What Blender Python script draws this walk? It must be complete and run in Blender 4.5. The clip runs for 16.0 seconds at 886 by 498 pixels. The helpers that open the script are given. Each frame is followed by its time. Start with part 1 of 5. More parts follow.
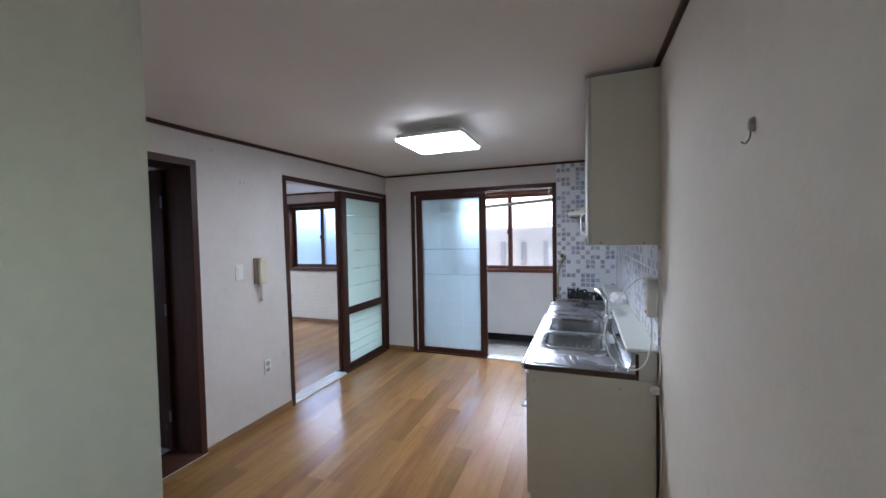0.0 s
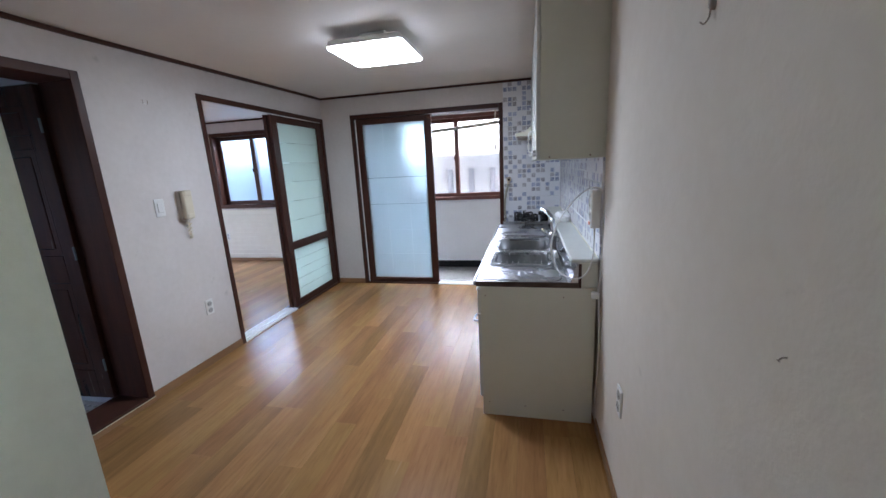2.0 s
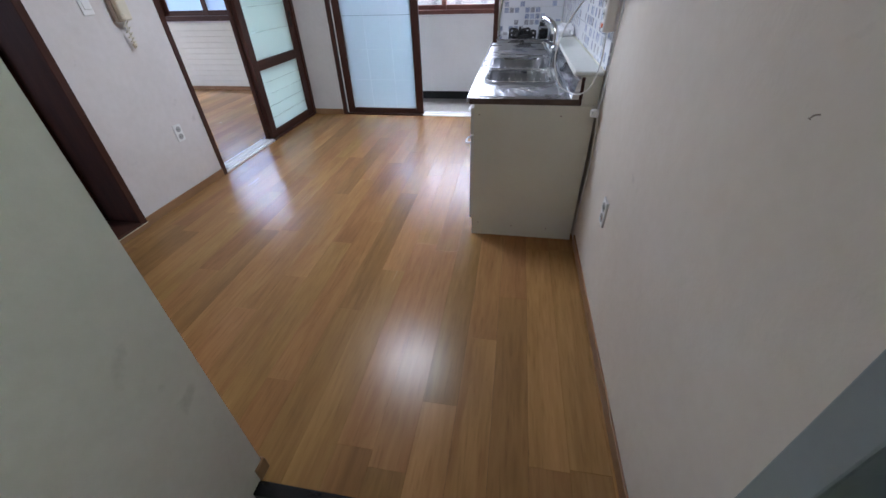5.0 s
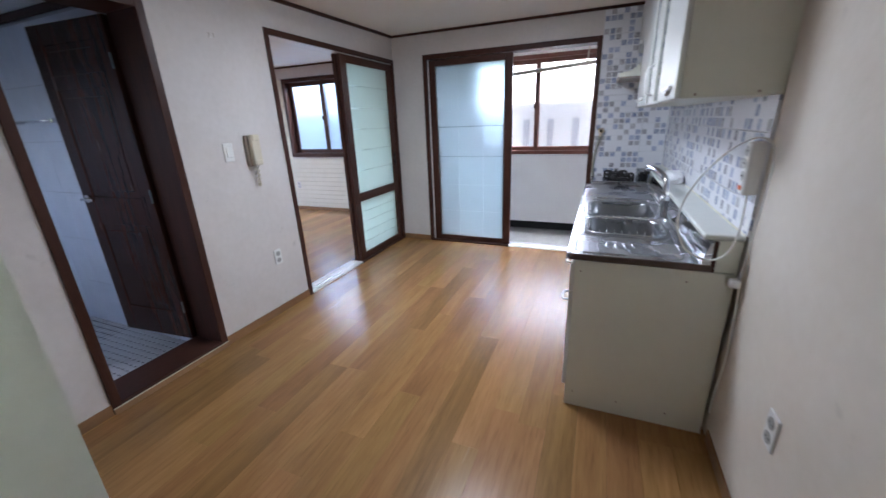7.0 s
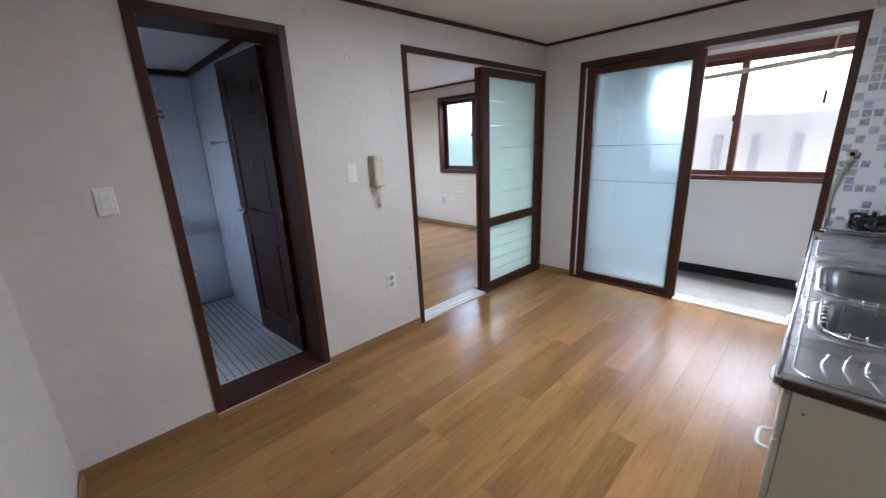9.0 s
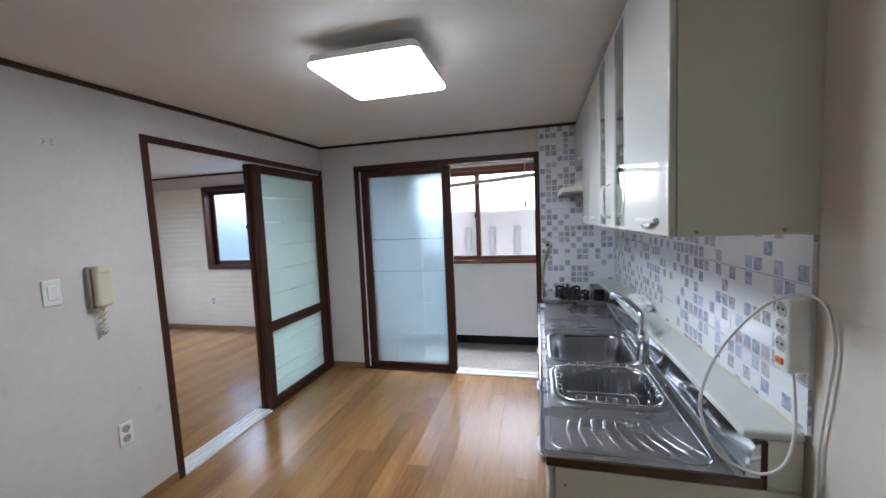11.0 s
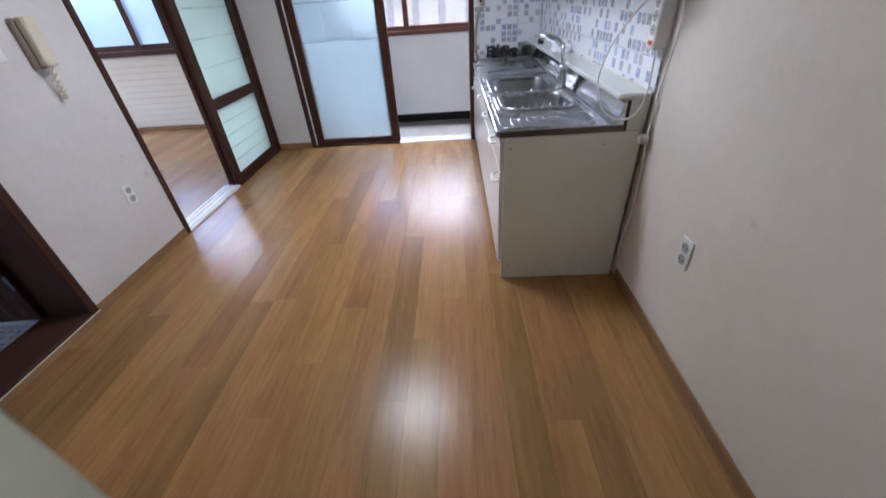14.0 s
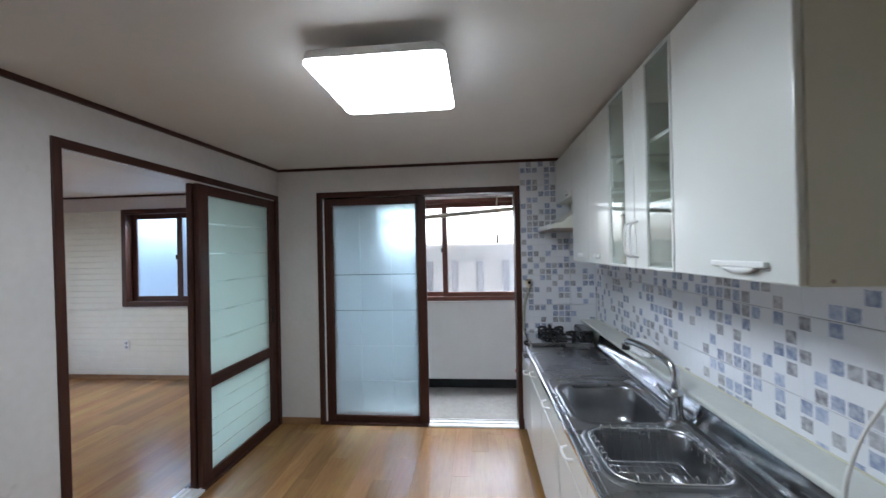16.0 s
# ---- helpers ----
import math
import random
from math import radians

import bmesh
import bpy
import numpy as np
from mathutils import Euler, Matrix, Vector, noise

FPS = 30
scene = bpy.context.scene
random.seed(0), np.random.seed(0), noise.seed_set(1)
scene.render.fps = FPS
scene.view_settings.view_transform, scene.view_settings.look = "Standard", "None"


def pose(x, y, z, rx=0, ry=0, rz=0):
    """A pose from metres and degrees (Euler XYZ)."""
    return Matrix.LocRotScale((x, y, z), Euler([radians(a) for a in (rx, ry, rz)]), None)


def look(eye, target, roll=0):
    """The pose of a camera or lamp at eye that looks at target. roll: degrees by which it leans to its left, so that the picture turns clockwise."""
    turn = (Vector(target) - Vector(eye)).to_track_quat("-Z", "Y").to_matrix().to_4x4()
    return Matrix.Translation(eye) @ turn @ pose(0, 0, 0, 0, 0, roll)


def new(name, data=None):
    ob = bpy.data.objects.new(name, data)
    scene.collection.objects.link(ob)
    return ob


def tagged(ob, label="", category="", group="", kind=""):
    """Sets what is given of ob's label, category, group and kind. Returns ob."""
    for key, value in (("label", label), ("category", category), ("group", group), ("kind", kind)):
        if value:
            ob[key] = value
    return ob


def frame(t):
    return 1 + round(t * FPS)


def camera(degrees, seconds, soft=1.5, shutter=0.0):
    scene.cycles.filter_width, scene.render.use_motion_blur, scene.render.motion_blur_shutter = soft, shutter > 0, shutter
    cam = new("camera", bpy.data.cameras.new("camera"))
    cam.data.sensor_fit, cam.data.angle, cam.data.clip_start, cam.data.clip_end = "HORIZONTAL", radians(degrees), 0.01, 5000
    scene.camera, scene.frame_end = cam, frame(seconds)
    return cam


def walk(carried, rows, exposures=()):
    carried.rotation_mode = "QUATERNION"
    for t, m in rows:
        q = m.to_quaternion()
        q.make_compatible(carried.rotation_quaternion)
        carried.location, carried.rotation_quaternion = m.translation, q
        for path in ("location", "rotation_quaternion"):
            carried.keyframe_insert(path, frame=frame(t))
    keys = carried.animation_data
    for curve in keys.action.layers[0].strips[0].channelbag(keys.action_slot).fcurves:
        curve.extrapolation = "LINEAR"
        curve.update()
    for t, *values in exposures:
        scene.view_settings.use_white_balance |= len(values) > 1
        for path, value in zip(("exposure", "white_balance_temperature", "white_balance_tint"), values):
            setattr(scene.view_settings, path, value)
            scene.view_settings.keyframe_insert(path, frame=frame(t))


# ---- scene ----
cam = camera(99.5, 16.0, shutter=0.25)
PATH = [
    (0, (0.017, -0.033, 1.525), (-0.685, 1.839, 1.455), -1.1),
    (0.5, (0.016, 0.005, 1.506), (-0.635, 1.889, 1.345), -2.0),
    (1, (-0.001, 0.028, 1.478), (-0.607, 1.909, 1.167), -1.4),
    (1.5, (-0.008, 0.038, 1.461), (-0.485, 1.94, 1.066), -1.1),
    (2, (-0.007, 0.02, 1.454), (-0.446, 1.923, 1.025), -2.9),
    (2.5, (-0.009, 0.003, 1.451), (-0.367, 1.913, 0.975), -3.2),
    (3, (-0.019, -0.01, 1.438), (-0.385, 1.888, 0.925), -2.9),
    (3.5, (-0.033, -0.002, 1.387), (-0.39, 1.825, 0.654), -4.0),
    (4, (-0.066, -0.01, 1.341), (-0.381, 1.641, 0.256), -2.3),
    (4.2, (-0.068, -0.015, 1.327), (-0.321, 1.576, 0.141), -1.6),
    (6.3, (-0.113, 0.031, 1.377), (-0.588, 1.738, 0.449), -3.3),
    (6.5, (-0.147, 0.128, 1.405), (-0.635, 1.892, 0.598), -3.7),
    (7, (-0.198, 0.292, 1.413), (-0.932, 2.039, 0.771), -2.2),
    (7.5, (-0.214, 0.597, 1.429), (-1.384, 2.089, 0.794), -2.4),
    (8, (-0.263, 0.701, 1.44), (-1.673, 1.929, 0.729), -3.2),
    (8.2, (-0.297, 0.731, 1.44), (-1.707, 1.996, 0.796), -2.6),
    (10.3, (-0.237, 0.906, 1.462), (-1.493, 2.4, 1.024), -4.5),
    (10.5, (-0.229, 0.93, 1.478), (-1.218, 2.612, 1.042), -4.0),
    (11, (-0.297, 0.904, 1.533), (-0.788, 2.837, 1.378), -2.4),
    (11.5, (-0.447, 0.829, 1.54), (-0.747, 2.799, 1.364), -1.1),
    (12, (-0.476, 0.701, 1.515), (-0.825, 2.658, 1.295), 1.8),
    (12.5, (-0.445, 0.441, 1.411), (-0.756, 2.306, 0.758), 0.1),
    (13, (-0.451, 0.295, 1.371), (-0.667, 2.068, 0.473), -0.9),
    (13.5, (-0.492, 0.251, 1.327), (-0.665, 1.817, 0.096), -4.4),
    (14, (-0.479, 0.324, 1.346), (-0.575, 1.976, 0.223), -4.2),
    (14.5, (-0.421, 0.59, 1.443), (-0.678, 2.459, 0.781), -4.3),
    (15, (-0.437, 0.742, 1.514), (-0.698, 2.699, 1.193), -1.6),
    (15.5, (-0.564, 0.945, 1.544), (-0.607, 2.943, 1.489), -1.0),
    (16, (-0.644, 1.138, 1.555), (-0.828, 3.129, 1.566), -1.2),
]
walk(cam, [(t, look(eye, target, roll)) for t, eye, target, roll in PATH],
     exposures=[(0.0, 3.93, 5900, 16), (2.0, 4.04, 5870, 17), (3.5, 3.98, 5950, 16), (4.0, 3.92, 5980, 17), (6.5, 4.22, 5920, 20), (7.0, 4.12, 5930, 18), (8.0, 4.12, 6220, 16),
                (10.5, 4.14, 6150, 15), (11.0, 3.89, 6150, 15), (12.0, 3.82, 6100, 15), (13.5, 3.9, 5980, 18), (14.0, 4.14, 6020, 20), (14.5, 4.16, 6100, 17), (15.0, 3.82, 6100, 15), (15.5, 3.72, 6150, 13), (16.0, 3.68, 6080, 12)])

# ---- world and light ----
world = bpy.data.worlds.new("sky")
scene.world = world
world.use_nodes = True
wn = world.node_tree
sky = wn.nodes.new("ShaderNodeTexSky")
sky.sky_type = "NISHITA"
sky.sun_disc = False
sky.sun_elevation, sky.sun_rotation = radians(58), radians(30)
sky.dust_density, sky.air_density = 6.0, 1.0
wn.nodes["Background"].inputs[1].default_value = 0.15
haze = wn.nodes.new("ShaderNodeHueSaturation")
haze.inputs["Saturation"].default_value = 0.6
wn.links.new(sky.outputs[0], haze.inputs["Color"])
wn.links.new(haze.outputs[0], wn.nodes["Background"].inputs[0])
sun_data = bpy.data.lights.new("sun", "SUN")
sun_data.energy, sun_data.angle, sun_data.color = 0.5, radians(12), (1.0, 0.96, 0.9)
sun = new("sun", sun_data)
sun.matrix_world = look((6.0, 10.4, 19.2), (0.0, 0.0, 0.0))
LAMP_STRENGTH = 2.5

# lamps added at both window heads, out of sight, boosting the sky's light
for x, y, w, power, reach, down, spread in ((-0.94, 6.03, 1.9, 0.95, 1.04, -0.17, 34), (-4.56, 5.83, 1.1, 2.7, 0.8, 1.42, 170)):
    data = bpy.data.lights.new("window_fill", "AREA")
    data.shape, data.size, data.size_y, data.energy, data.color, data.spread = "RECTANGLE", w, 0.16, power, (0.88, 0.95, 1.0), radians(spread)
    new("window_fill", data).matrix_world = look((x, y, 2.17), (x, y - reach, down))

# ---- plan, in metres ----
LX, RX = -2.475, 0.362        # side walls of the kitchen
BY = 4.447                    # back wall
CZ = 2.335                    # ceiling
FY = 0.545                    # front wall of the kitchen (beside the entry)
EX = -0.797                   # wall of the entry
SY = 0.43                     # edge of the raised floor
EZ = -0.10                    # entry floor
ROOM_Y, ROOM_X = 5.60, -6.45  # far walls of the bedroom
BAL_Y, BAL_Z = 5.80, -0.14    # balcony's outer wall and floor
BATH_X, BATH_Y, BATH_Z = -4.62, 1.80, -0.06


# ---- materials ----
def mat(name, a, b=None, scale=8.0, rough=0.5, metal=0.0, bump=0.0, bump_scale=60.0, coat=0.0, coat_rough=0.12, stretch=(1, 1, 1), rough_var=0.08,
        fine=0.25, random_shift=False, spec=0.5):
    """Two colours mixed by noise at two scales, with varied roughness and fine relief."""
    m = bpy.data.materials.new(name)
    m.use_nodes = True
    n, l = m.node_tree.nodes, m.node_tree.links
    p = n["Principled BSDF"]
    b = b or tuple(c * 0.9 for c in a)
    tc, mp = n.new("ShaderNodeTexCoord"), n.new("ShaderNodeMapping")
    mp.inputs["Scale"].default_value = stretch
    l.new(tc.outputs["Object"], mp.inputs["Vector"])
    if random_shift:
        oi, mul = n.new("ShaderNodeObjectInfo"), n.new("ShaderNodeMath")
        mul.operation, mul.inputs[1].default_value = "MULTIPLY", 37.0
        l.new(oi.outputs["Random"], mul.inputs[0])
        l.new(mul.outputs[0], mp.inputs["Location"])
    big, small = n.new("ShaderNodeTexNoise"), n.new("ShaderNodeTexNoise")
    big.inputs["Scale"].default_value, big.inputs["Detail"].default_value = scale, 4
    small.inputs["Scale"].default_value, small.inputs["Detail"].default_value = scale * 9, 3
    for t in (big, small):
        l.new(mp.outputs[0], t.inputs["Vector"])
    mix = n.new("ShaderNodeMix")
    mix.data_type = "FLOAT"
    mix.inputs[0].default_value = fine
    l.new(big.outputs["Fac"], mix.inputs[2])
    l.new(small.outputs["Fac"], mix.inputs[3])
    ramp = n.new("ShaderNodeValToRGB")
    ramp.color_ramp.elements[0].position, ramp.color_ramp.elements[1].position = 0.32, 0.68
    ramp.color_ramp.elements[0].color, ramp.color_ramp.elements[1].color = (*b, 1), (*a, 1)
    l.new(mix.outputs[0], ramp.inputs[0])
    l.new(ramp.outputs[0], p.inputs["Base Color"])
    rr = n.new("ShaderNodeMapRange")
    rr.inputs["To Min"].default_value, rr.inputs["To Max"].default_value = max(rough - rough_var, 0.02), rough + rough_var
    l.new(big.outputs["Fac"], rr.inputs["Value"])
    l.new(rr.outputs[0], p.inputs["Roughness"])
    p.inputs["Metallic"].default_value = metal
    p.inputs["Coat Weight"].default_value = coat
    p.inputs["Coat Roughness"].default_value = coat_rough
    p.inputs["Specular IOR Level"].default_value = spec
    if bump:
        bn, bt = n.new("ShaderNodeBump"), n.new("ShaderNodeTexNoise")
        bt.inputs["Scale"].default_value, bt.inputs["Detail"].default_value = bump_scale, 3
        l.new(mp.outputs[0], bt.inputs["Vector"])
        bn.inputs["Strength"].default_value, bn.inputs["Distance"].default_value = bump, 0.004
        l.new(bt.outputs["Fac"], bn.inputs["Height"])
        l.new(bn.outputs[0], p.inputs["Normal"])
    return m


def glass(name, colour, rough, ior=1.1, bump=0.0, bump_scale=300.0):
    m = bpy.data.materials.new(name)
    m.use_nodes = True
    n, l = m.node_tree.nodes, m.node_tree.links
    p = n["Principled BSDF"]
    p.inputs["Base Color"].default_value = (*colour, 1)
    p.inputs["Roughness"].default_value = rough
    p.inputs["Transmission Weight"].default_value = 1.0
    p.inputs["IOR"].default_value = ior
    if bump:
        bn, bt, tc = n.new("ShaderNodeBump"), n.new("ShaderNodeTexNoise"), n.new("ShaderNodeTexCoord")
        bt.inputs["Scale"].default_value = bump_scale
        l.new(tc.outputs["Object"], bt.inputs["Vector"])
        bn.inputs["Strength"].default_value, bn.inputs["Distance"].default_value = bump, 0.002
        l.new(bt.outputs["Fac"], bn.inputs["Height"])
        l.new(bn.outputs[0], p.inputs["Normal"])
    return m


def frosted(name, colour, scatter, rough=0.45, front=0.5):
    """Etched glass: part of the light is blurred through, part is scattered in the etched face."""
    m = glass(name, colour, rough, 1.15, bump=0.04)
    n, l = m.node_tree.nodes, m.node_tree.links
    tr, mix, df, both = n.new("ShaderNodeBsdfTranslucent"), n.new("ShaderNodeMixShader"), n.new("ShaderNodeBsdfDiffuse"), n.new("ShaderNodeMixShader")
    tr.inputs["Color"].default_value = (*colour, 1)
    df.inputs["Color"].default_value = (*(c * 0.85 for c in colour), 1)
    mix.inputs[0].default_value, both.inputs[0].default_value = scatter, front
    l.new(tr.outputs[0], both.inputs[1])
    l.new(df.outputs[0], both.inputs[2])
    l.new(n["Principled BSDF"].outputs[0], mix.inputs[1])
    l.new(both.outputs[0], mix.inputs[2])
    l.new(mix.outputs[0], n["Material Output"].inputs[0])
    return m


def plank_mat(name, light, dark):
    """Printed wood floor: grain along y, each plank in a tone of its own."""
    m = bpy.data.materials.new(name)
    m.use_nodes = True
    n, l = m.node_tree.nodes, m.node_tree.links
    p = n["Principled BSDF"]
    tc, oi, shift, mp = n.new("ShaderNodeTexCoord"), n.new("ShaderNodeObjectInfo"), n.new("ShaderNodeMath"), n.new("ShaderNodeMapping")
    shift.operation, shift.inputs[1].default_value = "MULTIPLY", 53.0
    l.new(oi.outputs["Random"], shift.inputs[0])
    l.new(tc.outputs["Object"], mp.inputs["Vector"])
    l.new(shift.outputs[0], mp.inputs["Location"])
    mp.inputs["Scale"].default_value = (9.0, 1.0, 1.0)
    grain, fine = n.new("ShaderNodeTexNoise"), n.new("ShaderNodeTexNoise")
    grain.inputs["Scale"].default_value, grain.inputs["Detail"].default_value, grain.inputs["Distortion"].default_value = 1.2, 6, 0.7
    fine.inputs["Scale"].default_value, fine.inputs["Detail"].default_value = 8.0, 5
    wave = n.new("ShaderNodeTexWave")
    wave.wave_type, wave.bands_direction = "BANDS", "X"
    wave.inputs["Scale"].default_value, wave.inputs["Distortion"].default_value, wave.inputs["Detail"].default_value = 0.9, 9.0, 4
    for t in (grain, fine, wave):
        l.new(mp.outputs[0], t.inputs["Vector"])
    m1 = n.new("ShaderNodeMix")
    m1.inputs[0].default_value = 0.30
    l.new(grain.outputs["Fac"], m1.inputs[2])
    l.new(fine.outputs["Fac"], m1.inputs[3])
    m2 = n.new("ShaderNodeMix")
    m2.inputs[0].default_value = 0.04
    l.new(m1.outputs[0], m2.inputs[2])
    l.new(wave.outputs["Fac"], m2.inputs[3])
    # short dark pores along the grain
    pm, pore, cut = n.new("ShaderNodeMapping"), n.new("ShaderNodeTexNoise"), n.new("ShaderNodeMapRange")
    pm.inputs["Scale"].default_value = (110.0, 8.0, 1.0)
    l.new(tc.outputs["Object"], pm.inputs["Vector"])
    l.new(shift.outputs[0], pm.inputs["Location"])
    pore.inputs["Scale"].default_value, pore.inputs["Detail"].default_value = 1.0, 4
    l.new(pm.outputs[0], pore.inputs["Vector"])
    cut.inputs["From Min"].default_value, cut.inputs["From Max"].default_value = 0.28, 0.45
    cut.inputs["To Min"].default_value, cut.inputs["To Max"].default_value = 0.84, 1.0
    l.new(pore.outputs["Fac"], cut.inputs["Value"])
    ramp = n.new("ShaderNodeValToRGB")
    ramp.color_ramp.elements[0].position, ramp.color_ramp.elements[1].position = 0.27, 0.70
    ramp.color_ramp.elements[0].color, ramp.color_ramp.elements[1].color = (*dark, 1), (*light, 1)
    l.new(m2.outputs[0], ramp.inputs[0])
    tone = n.new("ShaderNodeMapRange")
    tone.inputs["To Min"].default_value, tone.inputs["To Max"].default_value = 0.81, 1.19
    l.new(oi.outputs["Random"], tone.inputs["Value"])
    hsv = n.new("ShaderNodeHueSaturation")
    l.new(tone.outputs[0], hsv.inputs["Value"])
    hsv.inputs["Saturation"].default_value = 1.0
    hue = n.new("ShaderNodeMapRange")
    hue.inputs["To Min"].default_value, hue.inputs["To Max"].default_value = 0.495, 0.508
    frac = n.new("ShaderNodeMath")
    frac.operation = "FRACT"
    l.new(shift.outputs[0], frac.inputs[0])
    l.new(frac.outputs[0], hue.inputs["Value"])
    l.new(hue.outputs[0], hsv.inputs["Hue"])
    dark_pores = n.new("ShaderNodeVectorMath")
    dark_pores.operation = "SCALE"
    l.new(ramp.outputs[0], dark_pores.inputs[0])
    l.new(cut.outputs[0], dark_pores.inputs["Scale"])
    l.new(dark_pores.outputs[0], hsv.inputs["Color"])
    l.new(hsv.outputs[0], p.inputs["Base Color"])
    p.inputs["Specular IOR Level"].default_value = 0.27
    rr = n.new("ShaderNodeMapRange")
    rr.inputs["To Min"].default_value, rr.inputs["To Max"].default_value = 0.20, 0.30
    l.new(grain.outputs["Fac"], rr.inputs["Value"])
    l.new(rr.outputs[0], p.inputs["Roughness"])
    bn = n.new("ShaderNodeBump")
    bn.inputs["Strength"].default_value, bn.inputs["Distance"].default_value = 0.22, 0.001
    l.new(pore.outputs["Fac"], bn.inputs["Height"])
    l.new(bn.outputs[0], p.inputs["Normal"])
    return m


def mosaic_mat(name):
    """Glazed white tile printed with small blue and grey squares on a grid of 8 x 5."""
    m = bpy.data.materials.new(name)
    m.use_nodes = True
    n, l = m.node_tree.nodes, m.node_tree.links
    p = n["Principled BSDF"]
    geo, sep = n.new("ShaderNodeNewGeometry"), n.new("ShaderNodeSeparateXYZ")
    l.new(geo.outputs["Position"], sep.inputs[0])

    def op(kind, a, b=None):
        o = n.new("ShaderNodeMath")
        o.operation = kind
        for i, v in enumerate((a, b)):
            if v is None:
                continue
            if isinstance(v, (int, float)):
                o.inputs[i].default_value = v
            else:
                l.new(v, o.inputs[i])
        return o.outputs[0]

    u = op("DIVIDE", op("ADD", op("SUBTRACT", sep.outputs[0], sep.outputs[1]), 10.0 + 0.265 + BY), 0.0508)
    v = op("DIVIDE", op("SUBTRACT", sep.outputs[2], 1.076 - 5 * 0.258), 0.0516)
    cu, cv = op("FLOOR", u), op("FLOOR", v)
    comb = n.new("ShaderNodeCombineXYZ")
    l.new(cu, comb.inputs[0])
    l.new(cv, comb.inputs[1])
    wn1 = n.new("ShaderNodeTexWhiteNoise")
    wn1.noise_dimensions = "2D"
    l.new(comb.outputs[0], wn1.inputs["Vector"])
    # a square's soft, slightly irregular outline
    wob = n.new("ShaderNodeTexNoise")
    wob.inputs["Scale"].default_value = 120.0
    l.new(geo.outputs["Position"], wob.inputs["Vector"])
    w = op("MULTIPLY", op("SUBTRACT", wob.outputs["Fac"], 0.5), 0.12)
    du = op("ABSOLUTE", op("SUBTRACT", op("FRACT", u), 0.5))
    dv = op("ABSOLUTE", op("SUBTRACT", op("FRACT", v), 0.5))
    inside = op("LESS_THAN", op("ADD", op("MAXIMUM", du, dv), w), 0.405)
    odd = op("MODULO", op("ADD", op("ADD", cu, cv), 200.0), 2.0)
    used = op("GREATER_THAN", wn1.outputs["Value"], op("ADD", op("MULTIPLY", odd, 0.30), 0.40))
    fac = op("MULTIPLY", inside, used)
    other = n.new("ShaderNodeCombineXYZ")
    l.new(op("ADD", cv, 31.0), other.inputs[0])
    l.new(op("MULTIPLY", cu, 1.7), other.inputs[1])
    wn2 = n.new("ShaderNodeTexWhiteNoise")
    wn2.noise_dimensions = "2D"
    l.new(other.outputs[0], wn2.inputs["Vector"])
    ramp = n.new("ShaderNodeValToRGB")
    ramp.color_ramp.interpolation = "CONSTANT"
    els = ramp.color_ramp.elements
    els[0].position, els[0].color = 0.0, (0.20, 0.25, 0.42, 1)
    els[1].position, els[1].color = 0.30, (0.33, 0.32, 0.35, 1)
    for pos, c in ((0.52, (0.14, 0.18, 0.32, 1)), (0.66, (0.32, 0.38, 0.56, 1)), (0.86, (0.20, 0.19, 0.22, 1))):
        e = els.new(pos)
        e.color = c
    l.new(wn2.outputs["Value"], ramp.inputs[0])
    cloud = n.new("ShaderNodeTexNoise")
    cloud.inputs["Scale"].default_value, cloud.inputs["Detail"].default_value = 55.0, 4
    l.new(geo.outputs["Position"], cloud.inputs["Vector"])
    cl = n.new("ShaderNodeMapRange")
    cl.inputs["From Min"].default_value, cl.inputs["From Max"].default_value = 0.3, 0.7
    cl.inputs["To Min"].default_value, cl.inputs["To Max"].default_value = 0.42, 1.0
    l.new(cloud.outputs["Fac"], cl.inputs["Value"])
    mix = n.new("ShaderNodeMix")
    mix.data_type = "RGBA"
    mix.inputs[6].default_value = (0.79, 0.80, 0.84, 1)
    l.new(op("MULTIPLY", fac, cl.outputs[0]), mix.inputs[0])
    l.new(ramp.outputs[0], mix.inputs[7])
    l.new(mix.outputs[2], p.inputs["Base Color"])
    p.inputs["Roughness"].default_value = 0.16
    bn = n.new("ShaderNodeBump")
    bn.inputs["Strength"].default_value, bn.inputs["Distance"].default_value = 0.9, 0.002
    edge = op("GREATER_THAN", op("MAXIMUM", du, dv), 0.465)
    l.new(op("ADD", op("MULTIPLY", edge, -1.0), op("MULTIPLY", cloud.outputs["Fac"], 0.3)), bn.inputs["Height"])
    l.new(bn.outputs[0], p.inputs["Normal"])
    return m


def glow(name, colour, strength):
    m = bpy.data.materials.new(name)
    m.use_nodes = True
    p = m.node_tree.nodes["Principled BSDF"]
    p.inputs["Base Color"].default_value = (0.9, 0.9, 0.9, 1)
    p.inputs["Emission Color"].default_value = (*colour, 1)
    p.inputs["Emission Strength"].default_value = strength
    return m


